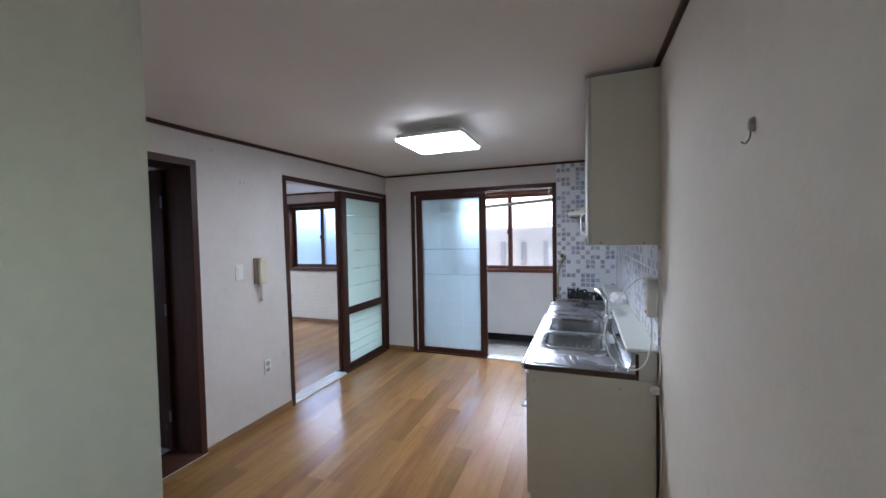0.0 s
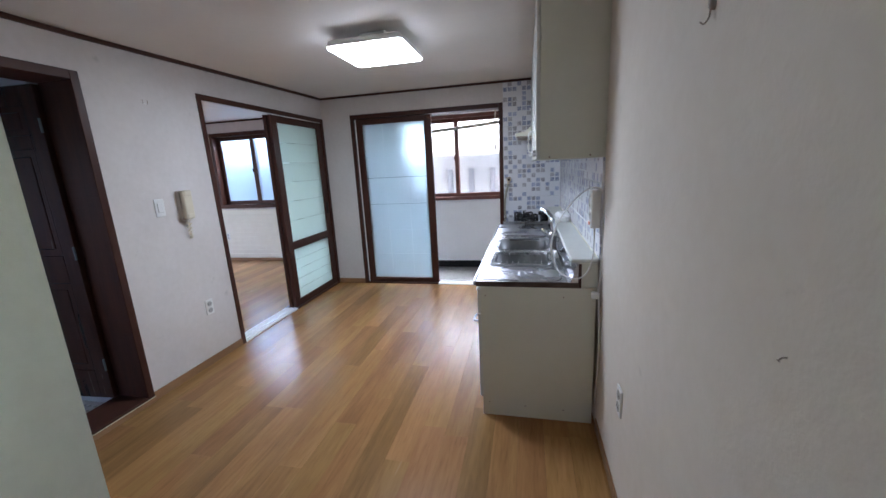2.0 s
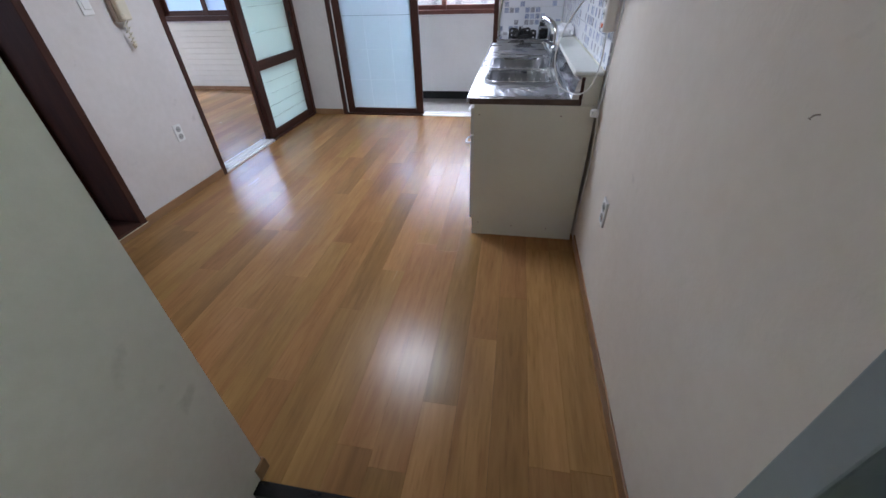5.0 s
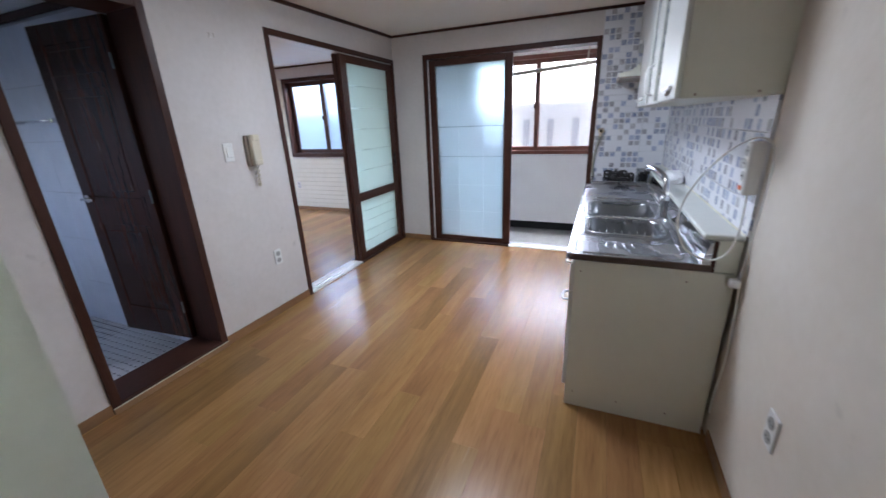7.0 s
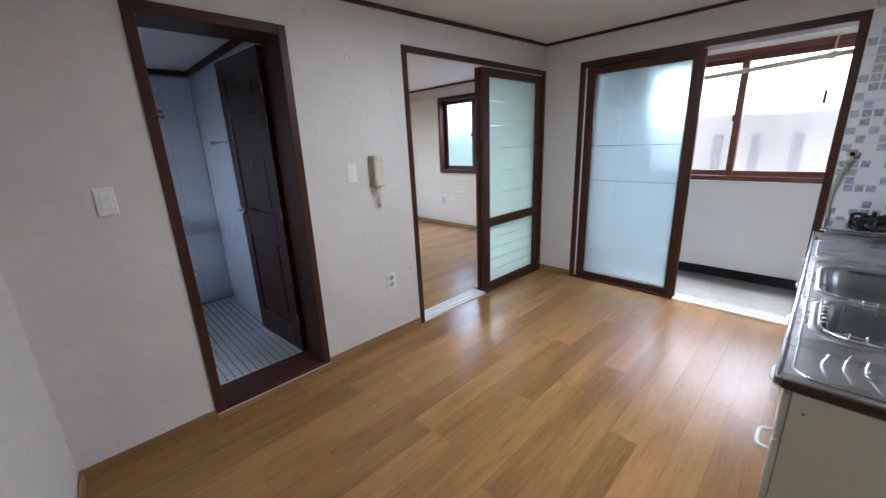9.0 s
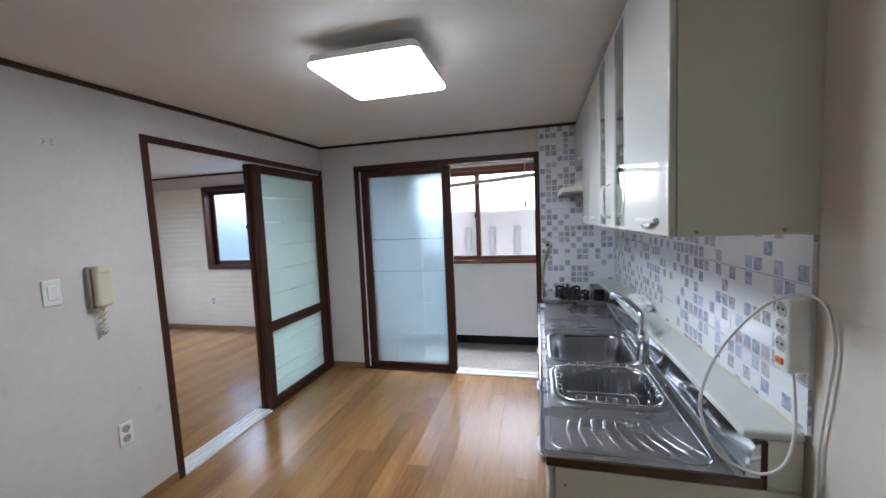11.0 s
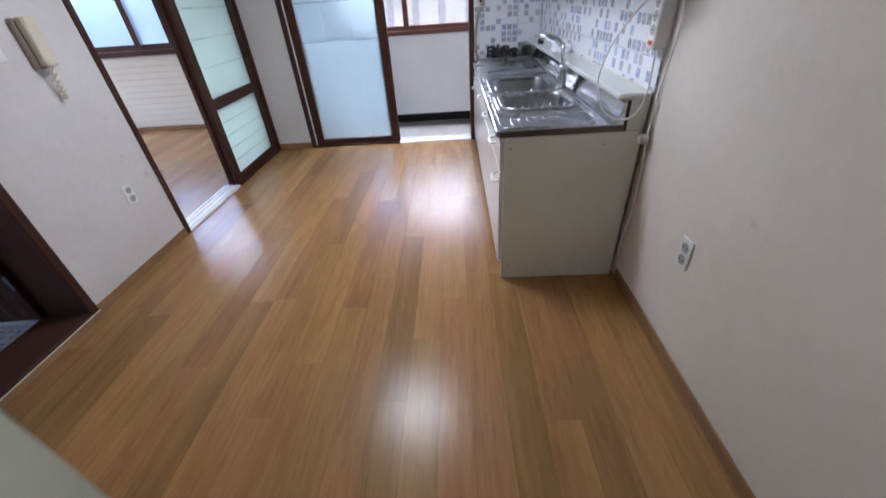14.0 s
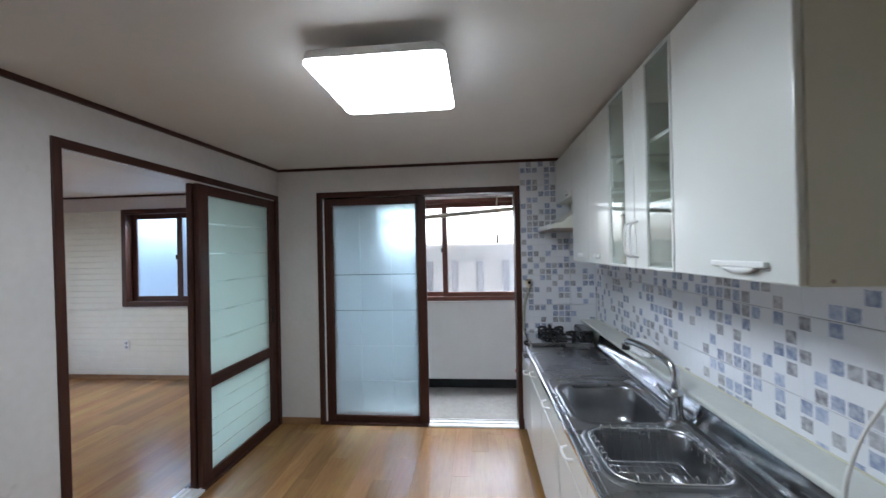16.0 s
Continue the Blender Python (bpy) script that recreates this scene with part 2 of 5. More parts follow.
def embossed(m, scale, strength, specks):
    """Adds a coarse emboss and a few small stains to a wallpaper."""
    n, l = m.node_tree.nodes, m.node_tree.links
    p = n["Principled BSDF"]
    tc, t, bn, old = n.new("ShaderNodeTexCoord"), n.new("ShaderNodeTexNoise"), n.new("ShaderNodeBump"), p.inputs["Normal"].links[0].from_socket
    t.inputs["Scale"].default_value, t.inputs["Detail"].default_value, t.inputs["Distortion"].default_value = scale, 2, 1.2
    l.new(tc.outputs["Object"], t.inputs["Vector"])
    bn.inputs["Strength"].default_value, bn.inputs["Distance"].default_value = strength, 0.01
    l.new(t.outputs["Fac"], bn.inputs["Height"])
    l.new(old, bn.inputs["Normal"])
    l.new(bn.outputs[0], p.inputs["Normal"])
    st, lim, mul = n.new("ShaderNodeTexNoise"), n.new("ShaderNodeMapRange"), n.new("ShaderNodeVectorMath")
    st.inputs["Scale"].default_value, st.inputs["Detail"].default_value = 7.0, 9
    l.new(tc.outputs["Object"], st.inputs["Vector"])
    lim.inputs["From Min"].default_value, lim.inputs["From Max"].default_value = specks, specks + 0.08
    lim.inputs["To Min"].default_value, lim.inputs["To Max"].default_value = 1.0, 0.8
    l.new(st.outputs["Fac"], lim.inputs["Value"])
    mul.operation = "SCALE"
    l.new(p.inputs["Base Color"].links[0].from_socket, mul.inputs[0])
    l.new(lim.outputs[0], mul.inputs["Scale"])
    l.new(mul.outputs[0], p.inputs["Base Color"])
    return m


WALL = embossed(mat("wallpaper", (0.675, 0.632, 0.615), (0.605, 0.562, 0.540), 3.2, 0.72, bump=0.14, bump_scale=80, fine=0.4), 26.0, 0.055, 0.69)
# warmer and paler than the paper of the other walls
WALL_BEIGE = embossed(mat("beige_wallpaper", (0.775, 0.718, 0.650), (0.715, 0.652, 0.575), 2.4, 0.72, bump=0.14, bump_scale=80, fine=0.38), 26.0, 0.06, 0.70)
CEIL = mat("ceiling_paper", (0.75, 0.71, 0.67), (0.71, 0.665, 0.625), 2.5, 0.8, bump=0.12, bump_scale=90)
BROWN = mat("dark_brown_wood", (0.074, 0.030, 0.020), (0.044, 0.0170, 0.0115), 5.0, 0.42, bump=0.12, bump_scale=30, stretch=(6, 6, 0.6), coat=0.0, spec=0.24)
BROWN_H = mat("dark_brown_wood_rail", (0.074, 0.030, 0.020), (0.044, 0.0170, 0.0115), 5.0, 0.42, bump=0.12, bump_scale=30, stretch=(0.6, 0.6, 6), coat=0.0, spec=0.24)
REDBROWN = mat("red_brown_wood", (0.20, 0.075, 0.05), (0.13, 0.045, 0.032), 5.0, 0.4, bump=0.12, bump_scale=30, stretch=(0.8, 3, 3))
DOOR = mat("dark_door_wood", (0.052, 0.019, 0.012), (0.030, 0.011, 0.007), 4.0, 0.24, bump=0.03, bump_scale=25, stretch=(6, 6, 0.5), spec=0.30)
OAK = plank_mat("oak_print", (0.405, 0.213, 0.082), (0.24, 0.119, 0.044))
SKIRT = mat("wood_skirting", (0.34, 0.19, 0.09), (0.24, 0.125, 0.058), 4.0, 0.4, stretch=(3, 0.6, 3))
JOINT = mat("floor_joint", (0.12, 0.06, 0.03), (0.09, 0.045, 0.02), 10, 0.7)
WHITE_PL = mat("white_plastic", (0.80, 0.80, 0.79), (0.76, 0.76, 0.75), 12, 0.35, fine=0.3)
CREAM_PL = mat("aged_cream_plastic", (0.66, 0.60, 0.47), (0.60, 0.54, 0.41), 12, 0.4)
TAUPE_PL = mat("taupe_plastic", (0.36, 0.30, 0.25), (0.32, 0.26, 0.22), 12, 0.45)
CAB = mat("cream_laminate", (0.715, 0.72, 0.632), (0.672, 0.672, 0.583), 3.0, 0.4, bump=0.04, bump_scale=40, coat=0.1)
GLOSS = mat("white_gloss", (0.67, 0.68, 0.65), (0.645, 0.655, 0.625), 2.0, 0.35, coat=0.45, coat_rough=0.03, rough_var=0.02)
STEEL = mat("worn_steel", (0.52, 0.52, 0.535), (0.37, 0.37, 0.385), 5.0, 0.28, metal=1.0, bump=0.03, bump_scale=90, stretch=(1, 1.6, 1), rough_var=0.16, fine=0.35)
# dark brown holds both rust and the floor mirrored in the steel
RUST_REFLECT = mat("rust_and_reflection_steel", (0.17, 0.125, 0.105), (0.085, 0.062, 0.052), 14.0, 0.34, metal=0.8, bump=0.05, bump_scale=120, stretch=(0.5, 1, 2))
POLISHED = mat("polished_steel", (0.60, 0.61, 0.63), (0.50, 0.51, 0.53), 5.0, 0.12, metal=1.0, bump=0.05, bump_scale=14, rough_var=0.06)
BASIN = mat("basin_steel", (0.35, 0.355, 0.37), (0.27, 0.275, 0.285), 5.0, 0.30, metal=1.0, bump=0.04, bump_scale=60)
CHROME = mat("chrome", (0.70, 0.71, 0.73), (0.62, 0.63, 0.65), 9, 0.10, metal=1.0, rough_var=0.05)
WIRE = mat("bright_wire", (0.86, 0.87, 0.88), (0.78, 0.79, 0.80), 9, 0.22, metal=1.0)
BLACK = mat("black_iron", (0.022, 0.02, 0.02), (0.012, 0.011, 0.011), 30, 0.5, bump=0.2)
BLACK_GL = mat("black_gloss", (0.015, 0.015, 0.016), (0.01, 0.01, 0.011), 20, 0.2)
MARBLE = mat("pale_stone_ledge", (0.66, 0.67, 0.63), (0.58, 0.60, 0.57), 7.0, 0.42, fine=0.5, rough_var=0.03)
TILE = mosaic_mat("printed_mosaic_tile")
GROUT = mat("tile_grout", (0.74, 0.74, 0.73), (0.64, 0.64, 0.62), 30, 0.8)
SILICONE = mat("yellowed_sealant", (0.66, 0.64, 0.52), (0.58, 0.55, 0.42), 14, 0.5)
FROST = frosted("frosted_glass", (0.77, 0.89, 0.945), 0.06, 0.41)
FROST_B = frosted("frosted_glass_room", (0.88, 0.985, 0.955), 0.55)
WINGLASS = glass("hazy_window_glass", (0.89, 0.95, 1.0), 0.24, 1.12)
OBSCURE = frosted("obscure_window_glass", (0.42, 0.60, 0.80), 0.10, 0.34)
FAINT = glass("faint_glass_line", (0.80, 0.88, 0.90), 0.35, 1.15)
SCORED = glass("scored_glass_line", (0.40, 0.48, 0.50), 0.05, 1.3)
# green tint chosen to colour the light falling on the entry wall
ENTRYGLASS = frosted("green_tinted_obscure_glass", (0.76, 0.93, 0.62), 0.1, 0.3)
CLEARLINE = glass("clear_glass_line", (0.97, 1.0, 1.0), 0.05, 2.0)
CABGLASS = glass("cabinet_glass", (0.62, 0.66, 0.66), 0.02, 1.45)
WHITEWALL = mat("white_paint", (0.87, 0.865, 0.85), (0.83, 0.82, 0.805), 4.0, 0.6, bump=0.1)
BLACKBAND = mat("black_paint", (0.010, 0.010, 0.011), (0.016, 0.016, 0.017), 9.0, 0.6, spec=0.2)
PEBBLE = mat("speckled_balcony_tile", (0.185, 0.172, 0.158), (0.09, 0.083, 0.075), 24.0, 0.74, bump=0.2, bump_scale=160, fine=0.6, spec=0.35)
SIDING = mat("white_siding", (0.80, 0.785, 0.685), (0.76, 0.745, 0.645), 9.0, 0.5, bump=0.15, bump_scale=120)
BATHTILE = mat("bath_wall_tile", (0.70, 0.76, 0.84), (0.64, 0.70, 0.78), 3.0, 0.2)
BATHJOINT = mat("bath_wall_joint", (0.44, 0.48, 0.53), (0.38, 0.41, 0.46), 20.0, 0.8)
BATHTILE_R = mat("bath_wall_tile_piece", (0.71, 0.765, 0.84), (0.64, 0.70, 0.78), 6.0, 0.18, random_shift=True)
BATHFLOOR = mat("bath_mosaic", (0.70, 0.70, 0.71), (0.58, 0.58, 0.59), 12.0, 0.3)
BATHGROUT = mat("bath_grout", (0.10, 0.10, 0.11), (0.07, 0.07, 0.075), 22.0, 0.8)
BLUESTEEL = mat("blue_grey_steel", (0.30, 0.35, 0.37), (0.26, 0.31, 0.33), 6.0, 0.4)
DARKSTEEL = mat("dark_blue_grey_steel", (0.10, 0.125, 0.135), (0.08, 0.10, 0.11), 6.0, 0.4)
FENCE = mat("grey_metal_sheet", (0.48, 0.49, 0.49), (0.41, 0.42, 0.42), 3.0, 0.4)
FENCE_RIB = mat("blue_grey_metal_rib", (0.29, 0.305, 0.325), (0.24, 0.255, 0.275), 3.0, 0.4)
CONCRETE = mat("concrete", (0.34, 0.33, 0.32), (0.26, 0.255, 0.25), 5.0, 0.8, bump=0.3)
TERRAZZO = mat("entry_tile", (0.16, 0.13, 0.12), (0.07, 0.06, 0.055), 30.0, 0.4)
LED = glow("led_diffuser", (0.86, 0.955, 1.0), LAMP_STRENGTH)
ORANGE = mat("orange_switch", (0.75, 0.16, 0.04), (0.65, 0.12, 0.03), 20, 0.3)
PINK = mat("pink_plastic", (0.75, 0.05, 0.25), (0.62, 0.04, 0.2), 20, 0.4)
RED = mat("red_plastic", (0.6, 0.02, 0.03), (0.5, 0.02, 0.03), 20, 0.4)
HOSE = mat("grey_green_rubber", (0.38, 0.38, 0.32), (0.31, 0.31, 0.26), 18, 0.5)
POLE = mat("beige_pole", (0.68, 0.60, 0.47), (0.60, 0.52, 0.40), 8, 0.4)
GREY_PL = mat("grey_plastic", (0.38, 0.38, 0.375), (0.33, 0.33, 0.325), 14, 0.4)
PADMAT = mat("clear_pad", (0.66, 0.65, 0.64), (0.55, 0.54, 0.53), 30, 0.12)
BAG = mat("white_plastic_bag", (0.85, 0.85, 0.86), (0.80, 0.80, 0.82), 10, 0.35, bump=0.3, bump_scale=50)

# ---- building blocks ----
ORIGIN = {}


def origin(ob):
    while ob.parent:
        ob = ob.parent
    return Vector(ORIGIN.get(ob.name, (0, 0, 0)))


def box(bm, x0, x1, y0, y1, z0, z1, bevel=0.0, seg=2):
    made = bmesh.ops.create_cube(bm, size=1.0)["verts"]
    for v in made:
        v.co = Vector((x0 + (v.co.x + 0.5) * (x1 - x0), y0 + (v.co.y + 0.5) * (y1 - y0), z0 + (v.co.z + 0.5) * (z1 - z0)))
    if bevel:
        edges = {e for v in made for e in v.link_edges}
        bmesh.ops.bevel(bm, geom=list(edges), offset=bevel, segments=seg, affect="EDGES", profile=0.5)
    return bm


def boxed(*args, **kw):
    return box(bmesh.new(), *args, **kw)


def tube(bm, points, radius, sides=10, closed=False):
    """A round rod along points."""
    pts = [Vector(p) for p in points]
    rings = []
    up = Vector((0.3, 0.2, 0.93)).normalized()
    for i, p in enumerate(pts):
        a, b = pts[max(i - 1, 0)], pts[min(i + 1, len(pts) - 1)]
        if closed:
            a, b = pts[i - 1], pts[(i + 1) % len(pts)]
        d = (b - a).normalized()
        s = d.cross(up)
        s = s.normalized() if s.length > 1e-4 else d.orthogonal().normalized()
        u = s.cross(d).normalized()
        r = radius[i] if isinstance(radius, (list, tuple)) else radius
        rings.append([bm.verts.new(p + r * (math.cos(k * math.tau / sides) * s + math.sin(k * math.tau / sides) * u)) for k in range(sides)])
    pairs = list(zip(rings, rings[1:])) + ([(rings[-1], rings[0])] if closed else [])
    for r0, r1 in pairs:
        for k in range(sides):
            f = bm.faces.new((r0[k], r0[(k + 1) % sides], r1[(k + 1) % sides], r1[k]))
            f.smooth = True
    if not closed:
        bm.faces.new(rings[0][::-1])
        bm.faces.new(rings[-1])
    return bm


def smooth_path(points, n=8):
    """Catmull-Rom through points."""
    p = [Vector(q) for q in points]
    p = [2 * p[0] - p[1], *p, 2 * p[-1] - p[-2]]
    out = []
    for a, b, c, d in zip(p, p[1:], p[2:], p[3:]):
        for i in range(n):
            t = i / n
            out.append(0.5 * (2 * b + (c - a) * t + (2 * a - 5 * b + 4 * c - d) * t * t + (3 * b - a - 3 * c + d) * t ** 3))
    return out + [p[-2]]


def round_rect(cx, cy, hx, hy, r, n=5):
    pts = []
    for sx, sy, a0 in ((1, 1, 0), (-1, 1, 90), (-1, -1, 180), (1, -1, 270)):
        for i in range(n + 1):
            a = radians(a0 + 90 * i / n)
            pts.append((cx + sx * (hx - r) + r * math.cos(a), cy + sy * (hy - r) + r * math.sin(a)))
    return pts


def loft(bm, rings, cap=True, first=False, smooth=True):
    vs = [[bm.verts.new(p) for p in ring] for ring in rings]
    for a, b in zip(vs, vs[1:]):
        for i in range(len(a)):
            j = (i + 1) % len(a)
            f = bm.faces.new((a[i], a[j], b[j], b[i]))
            f.smooth = smooth
    if cap:
        bm.faces.new(vs[-1])
    if first:
        bm.faces.new(vs[0][::-1])
    return bm


def disc(bm, c, axis, r, depth, sides=20, r2=None):
    """A short cylinder from c along axis."""
    tmp = bmesh.ops.create_cone(bm, cap_ends=True, segments=sides, radius1=r, radius2=r if r2 is None else r2, depth=depth)["verts"]
    rot = Vector((0, 0, 1)).rotation_difference(Vector(axis)).to_matrix()
    for v in tmp:
        v.co = rot @ (v.co + Vector((0, 0, depth / 2))) + Vector(c)
    return bm


def mesh_of(name, bm, material, base=(0, 0, 0)):
    bmesh.ops.translate(bm, verts=bm.verts, vec=-Vector(base))
    bmesh.ops.recalc_face_normals(bm, faces=bm.faces)
    me = bpy.data.meshes.new(name)
    bm.to_mesh(me)
    bm.free()
    me.materials.append(material)
    return me


def part(name, bm, material, parent, label=""):
    ob = new(name, mesh_of(name, bm, material, origin(parent)))
    ob.parent = parent
    return tagged(ob, label)


def thing(name, at, label, category, group="", kind=""):
    ob = new(name)
    ob.location = at
    ob.empty_display_size = 0.05
    ORIGIN[ob.name] = tuple(at)
    return tagged(ob, label, category, group, kind)


def solid(name, bm, material, label, category, group="", kind="", at=(0, 0, 0)):
    ob = new(name, mesh_of(name, bm, material, at))
    ob.location = at
    ORIGIN[ob.name] = tuple(at)
    return tagged(ob, label, category, group, kind)


def structure(name, bm, material, label, category="wall"):
    return solid(name, bm, material, label, category, kind="structure")


def holed(axis, d0, d1, us, zs, holes):
    """A wall from d0 to d1 along axis, cut into cells by us and zs; holes are the cells (i, k) left open."""
    bm = bmesh.new()
    def vert(u, z, d):
        return bm.verts.new((d, u, z) if axis == "x" else (u, d, z))
    lay0 = [[vert(u, z, d0) for z in zs] for u in us]
    lay1 = [[vert(u, z, d1) for z in zs] for u in us]
    nu, nz = len(us) - 1, len(zs) - 1
    cells = {(i, k) for i in range(nu) for k in range(nz)} - set(holes)
    for i, k in cells:
        for g in (lay0, lay1):
            bm.faces.new((g[i][k], g[i + 1][k], g[i + 1][k + 1], g[i][k + 1]))
        for (di, dk), (p, q) in (((-1, 0), ((i, k), (i, k + 1))), ((1, 0), ((i + 1, k), (i + 1, k + 1))), ((0, -1), ((i, k), (i + 1, k))), ((0, 1), ((i, k + 1), (i + 1, k + 1)))):
            if (i + di, k + dk) not in cells:
                bm.faces.new((lay0[p[0]][p[1]], lay0[q[0]][q[1]], lay1[q[0]][q[1]], lay1[p[0]][p[1]]))
    bmesh.ops.delete(bm, geom=[v for v in bm.verts if not v.link_faces], context="VERTS")
    return bm


# ---- walls, floors, ceilings ----
T = 0.15
SL0, SL1, SLZ = 2.592, BY, 2.092       # sliding doorway to the bedroom (outer frame)
BD0, BD1, BDZ = 1.105, 1.800, 2.076    # bathroom doorway (outer frame)
BK0, BK1, BKZ = -2.10, -0.272, 2.110   # balcony doorway (outer frame)

bm = holed("x", LX - T, LX, (FY - 0.12, BD0 + 0.02, BD1 - 0.02, SL0 + 0.038, BY + 0.17), (-0.1, BDZ - 0.02, SLZ - 0.02, CZ + 0.1), ((1, 0), (3, 0), (3, 1)))
structure("wall_west", bm, WALL, "off-white embossed wallpaper wall with two doorways")
bm = holed("y", BY, BY + 0.17, (LX - T, BK0 + 0.02, BK1 - 0.02, RX + T), (-0.2, BKZ - 0.02, CZ + 0.1), ((1, 0),))
structure("wall_north", bm, WALL, "off-white wallpaper wall with the balcony doorway")
structure("wall_east", boxed(RX, RX + T, 0.338, BY, -0.2, CZ + 0.1), WALL_BEIGE, "bare beige wallpaper wall beside the sink")
bm = bmesh.new()
WE = 0.468                    # the wall's corner at the entry
loft(bm, [[(LX - T, FY - 0.115, z), (EX, WE - 0.115, z), (EX, WE, z), (LX - T, FY, z)] for z in (-0.2, CZ + 0.1)], cap=True, first=True, smooth=False)
structure("wall_south", bm, WALL, "off-white wallpaper wall beside the entry")
structure("wall_entry_west", boxed(EX - 0.12, EX, -1.3, WE - 0.115, -0.2, CZ + 0.1), WALL, "off-white wallpaper wall of the entry")
bm = boxed(EX - 0.12, RX + T, -1.42, -1.3, -0.2, CZ + 0.1)
structure("wall_entry_south", bm, WALL, "plain wall closing the entry")
bm = holed("x", RX, RX + T, (-1.3, -0.62, 0.338), (-0.2, 2.06, CZ + 0.1), ((1, 0),))
structure("wall_entry_east", bm, WALL, "plain wall beside the front door")


def ceiling_z(x, y):
    """The papered ceiling sags towards the bathroom side and the entry."""
    return CZ - 0.055 * (RX - x) / (RX - LX) * min(1.0, max(0.0, (4.4 - y) / 2.6))


bm = boxed(LX - T, RX + T, -1.42, BY + 0.17, CZ, CZ + 0.1)
bmesh.ops.subdivide_edges(bm, edges=list(bm.edges), cuts=11, use_grid_fill=True)
for v in bm.verts:
    v.co.z -= (CZ - ceiling_z(v.co.x, v.co.y)) * (CZ + 0.1 - v.co.z) / 0.1
structure("ceiling", bm, CEIL, "off-white papered kitchen ceiling", "ceiling")
floor_base = structure("floor", boxed(LX - T - 0.02, RX, SY, BY + 0.02, -0.12, -0.004), JOINT, "glossy honey-oak plank floor", "floor")
structure("floor_entry", boxed(EX, RX + 0.02, -1.3, SY - 0.02, EZ - 0.08, EZ), TERRAZZO, "dark lowered entry floor", "floor")
structure("step_edge", boxed(EX, RX, SY - 0.045, SY, EZ - 0.02, 0.004, bevel=0.006), BLACK_GL, "dark plastic edge of the raised floor", "step")

# ceiling mouldings
bm = bmesh.new()
loft(bm, [[(LX + dx, y, ceiling_z(LX, y) - dz) for dx, dz in ((0, 0), (0, 0.024), (0.018, 0.024), (0.022, 0.020), (0.022, 0))] for y in (FY, 1.0, 1.8, 3.1, 4.4, BY)], cap=True, first=True, smooth=False)
box(bm, LX + 0.022, RX - 0.022, BY - 0.022, BY, CZ - 0.024, CZ, bevel=0.004)
box(bm, RX - 0.022, RX, -1.3, BY, CZ - 0.024, CZ, bevel=0.004)
structure("trim", bm, BROWN_H, "thin dark brown moulding under the ceiling", "trim")

# skirting boards
bm = bmesh.new()
for y0, y1 in ((FY, BD0), (BD1, SL0 + 0.031)):
    box(bm, LX, LX + 0.009, y0, y1, 0.0, 0.062, bevel=0.003)
box(bm, LX + 0.009, BK0, BY - 0.009, BY, 0.0, 0.062, bevel=0.003)
box(bm, RX - 0.009, RX, SY, 1.96, 0.0, 0.062, bevel=0.003)
box(bm, LX + 0.0125, LX + 0.020, BD0, BD1, 0.0, 0.032, bevel=0.003)
loft(bm, [[(LX + 0.009, FY, z), (EX, WE, z), (EX, WE + 0.009, z), (LX + 0.009, FY + 0.009, z)] for z in (0.0, 0.062)], cap=True, first=True, smooth=False)
box(bm, EX, EX + 0.009, SY, WE + 0.009, 0.0, 0.062, bevel=0.003)
structure("baseboard", bm, SKIRT, "low oak-coloured skirting strip", "baseboard")

# bedroom shell
LW0, LW1, LWZ0, LWZ1 = -5.215, -3.905, 0.925, 2.175
bm = holed("y", ROOM_Y, ROOM_Y + 0.2, (ROOM_X, LW0, LW1, LX - T), (-0.1, LWZ0, LWZ1, CZ + 0.1), ((1, 1),))
structure("wall_bedroom_north", bm, WALL, "off-white bedroom wall with a window")
# opening added in this wall, out of view, to brighten the bedroom
structure("wall_bedroom_west", holed("x", ROOM_X - 0.15, ROOM_X, (2.05, 2.4, 4.8, ROOM_Y + 0.2), (-0.1, 0.6, 2.15, CZ + 0.1), ((1, 1),)), WALL, "off-white bedroom wall")
structure("wall_bedroom_south", boxed(ROOM_X, LX - T, 1.95, 2.05, -0.1, CZ + 0.1), WALL, "off-white bedroom wall")
structure("wall_bedroom_east", boxed(LX - T, LX - 0.01, BY + 0.17, ROOM_Y + 0.2, -0.2, CZ + 0.1), WALL, "wall between bedroom and balcony")
structure("ceiling_bedroom", boxed(ROOM_X, LX - T, 2.05, ROOM_Y, CZ + 0.025, CZ + 0.1), WHITEWALL, "white bedroom ceiling", "ceiling")
bedroom_base = structure("floor_bedroom", boxed(ROOM_X, LX - T - 0.02, 2.05, ROOM_Y, -0.12, -0.004), JOINT, "honey-oak plank floor of the bedroom", "floor")
bm = bmesh.new()
box(bm, ROOM_X, LX - T, ROOM_Y - 0.022, ROOM_Y, CZ + 0.0, CZ + 0.025, bevel=0.004)
structure("trim_bedroom", bm, BROWN_H, "thin dark moulding under the bedroom ceiling", "trim")
structure("baseboard_bedroom", boxed(ROOM_X, LX - T, ROOM_Y - 0.034, ROOM_Y - 0.022, 0, 0.05, bevel=0.003), SKIRT, "low oak-coloured skirting strip", "baseboard")

# balcony shell
WW0, WW1, WWZ0, WWZ1 = -1.98, 0.10, 0.935, 2.20
bm = holed("y", BAL_Y, BAL_Y + 0.2, (LX, WW0, WW1, 1.4), (BAL_Z - 0.1, WWZ0, WWZ1, 2.5), ((1, 1),))
structure("wall_balcony", bm, WHITEWALL, "white painted balcony wall below a wide window")
structure("wall_balcony_east", boxed(1.25, 1.4, BY + 0.17, BAL_Y, BAL_Z - 0.1, 2.5), WHITEWALL, "white painted balcony end wall")
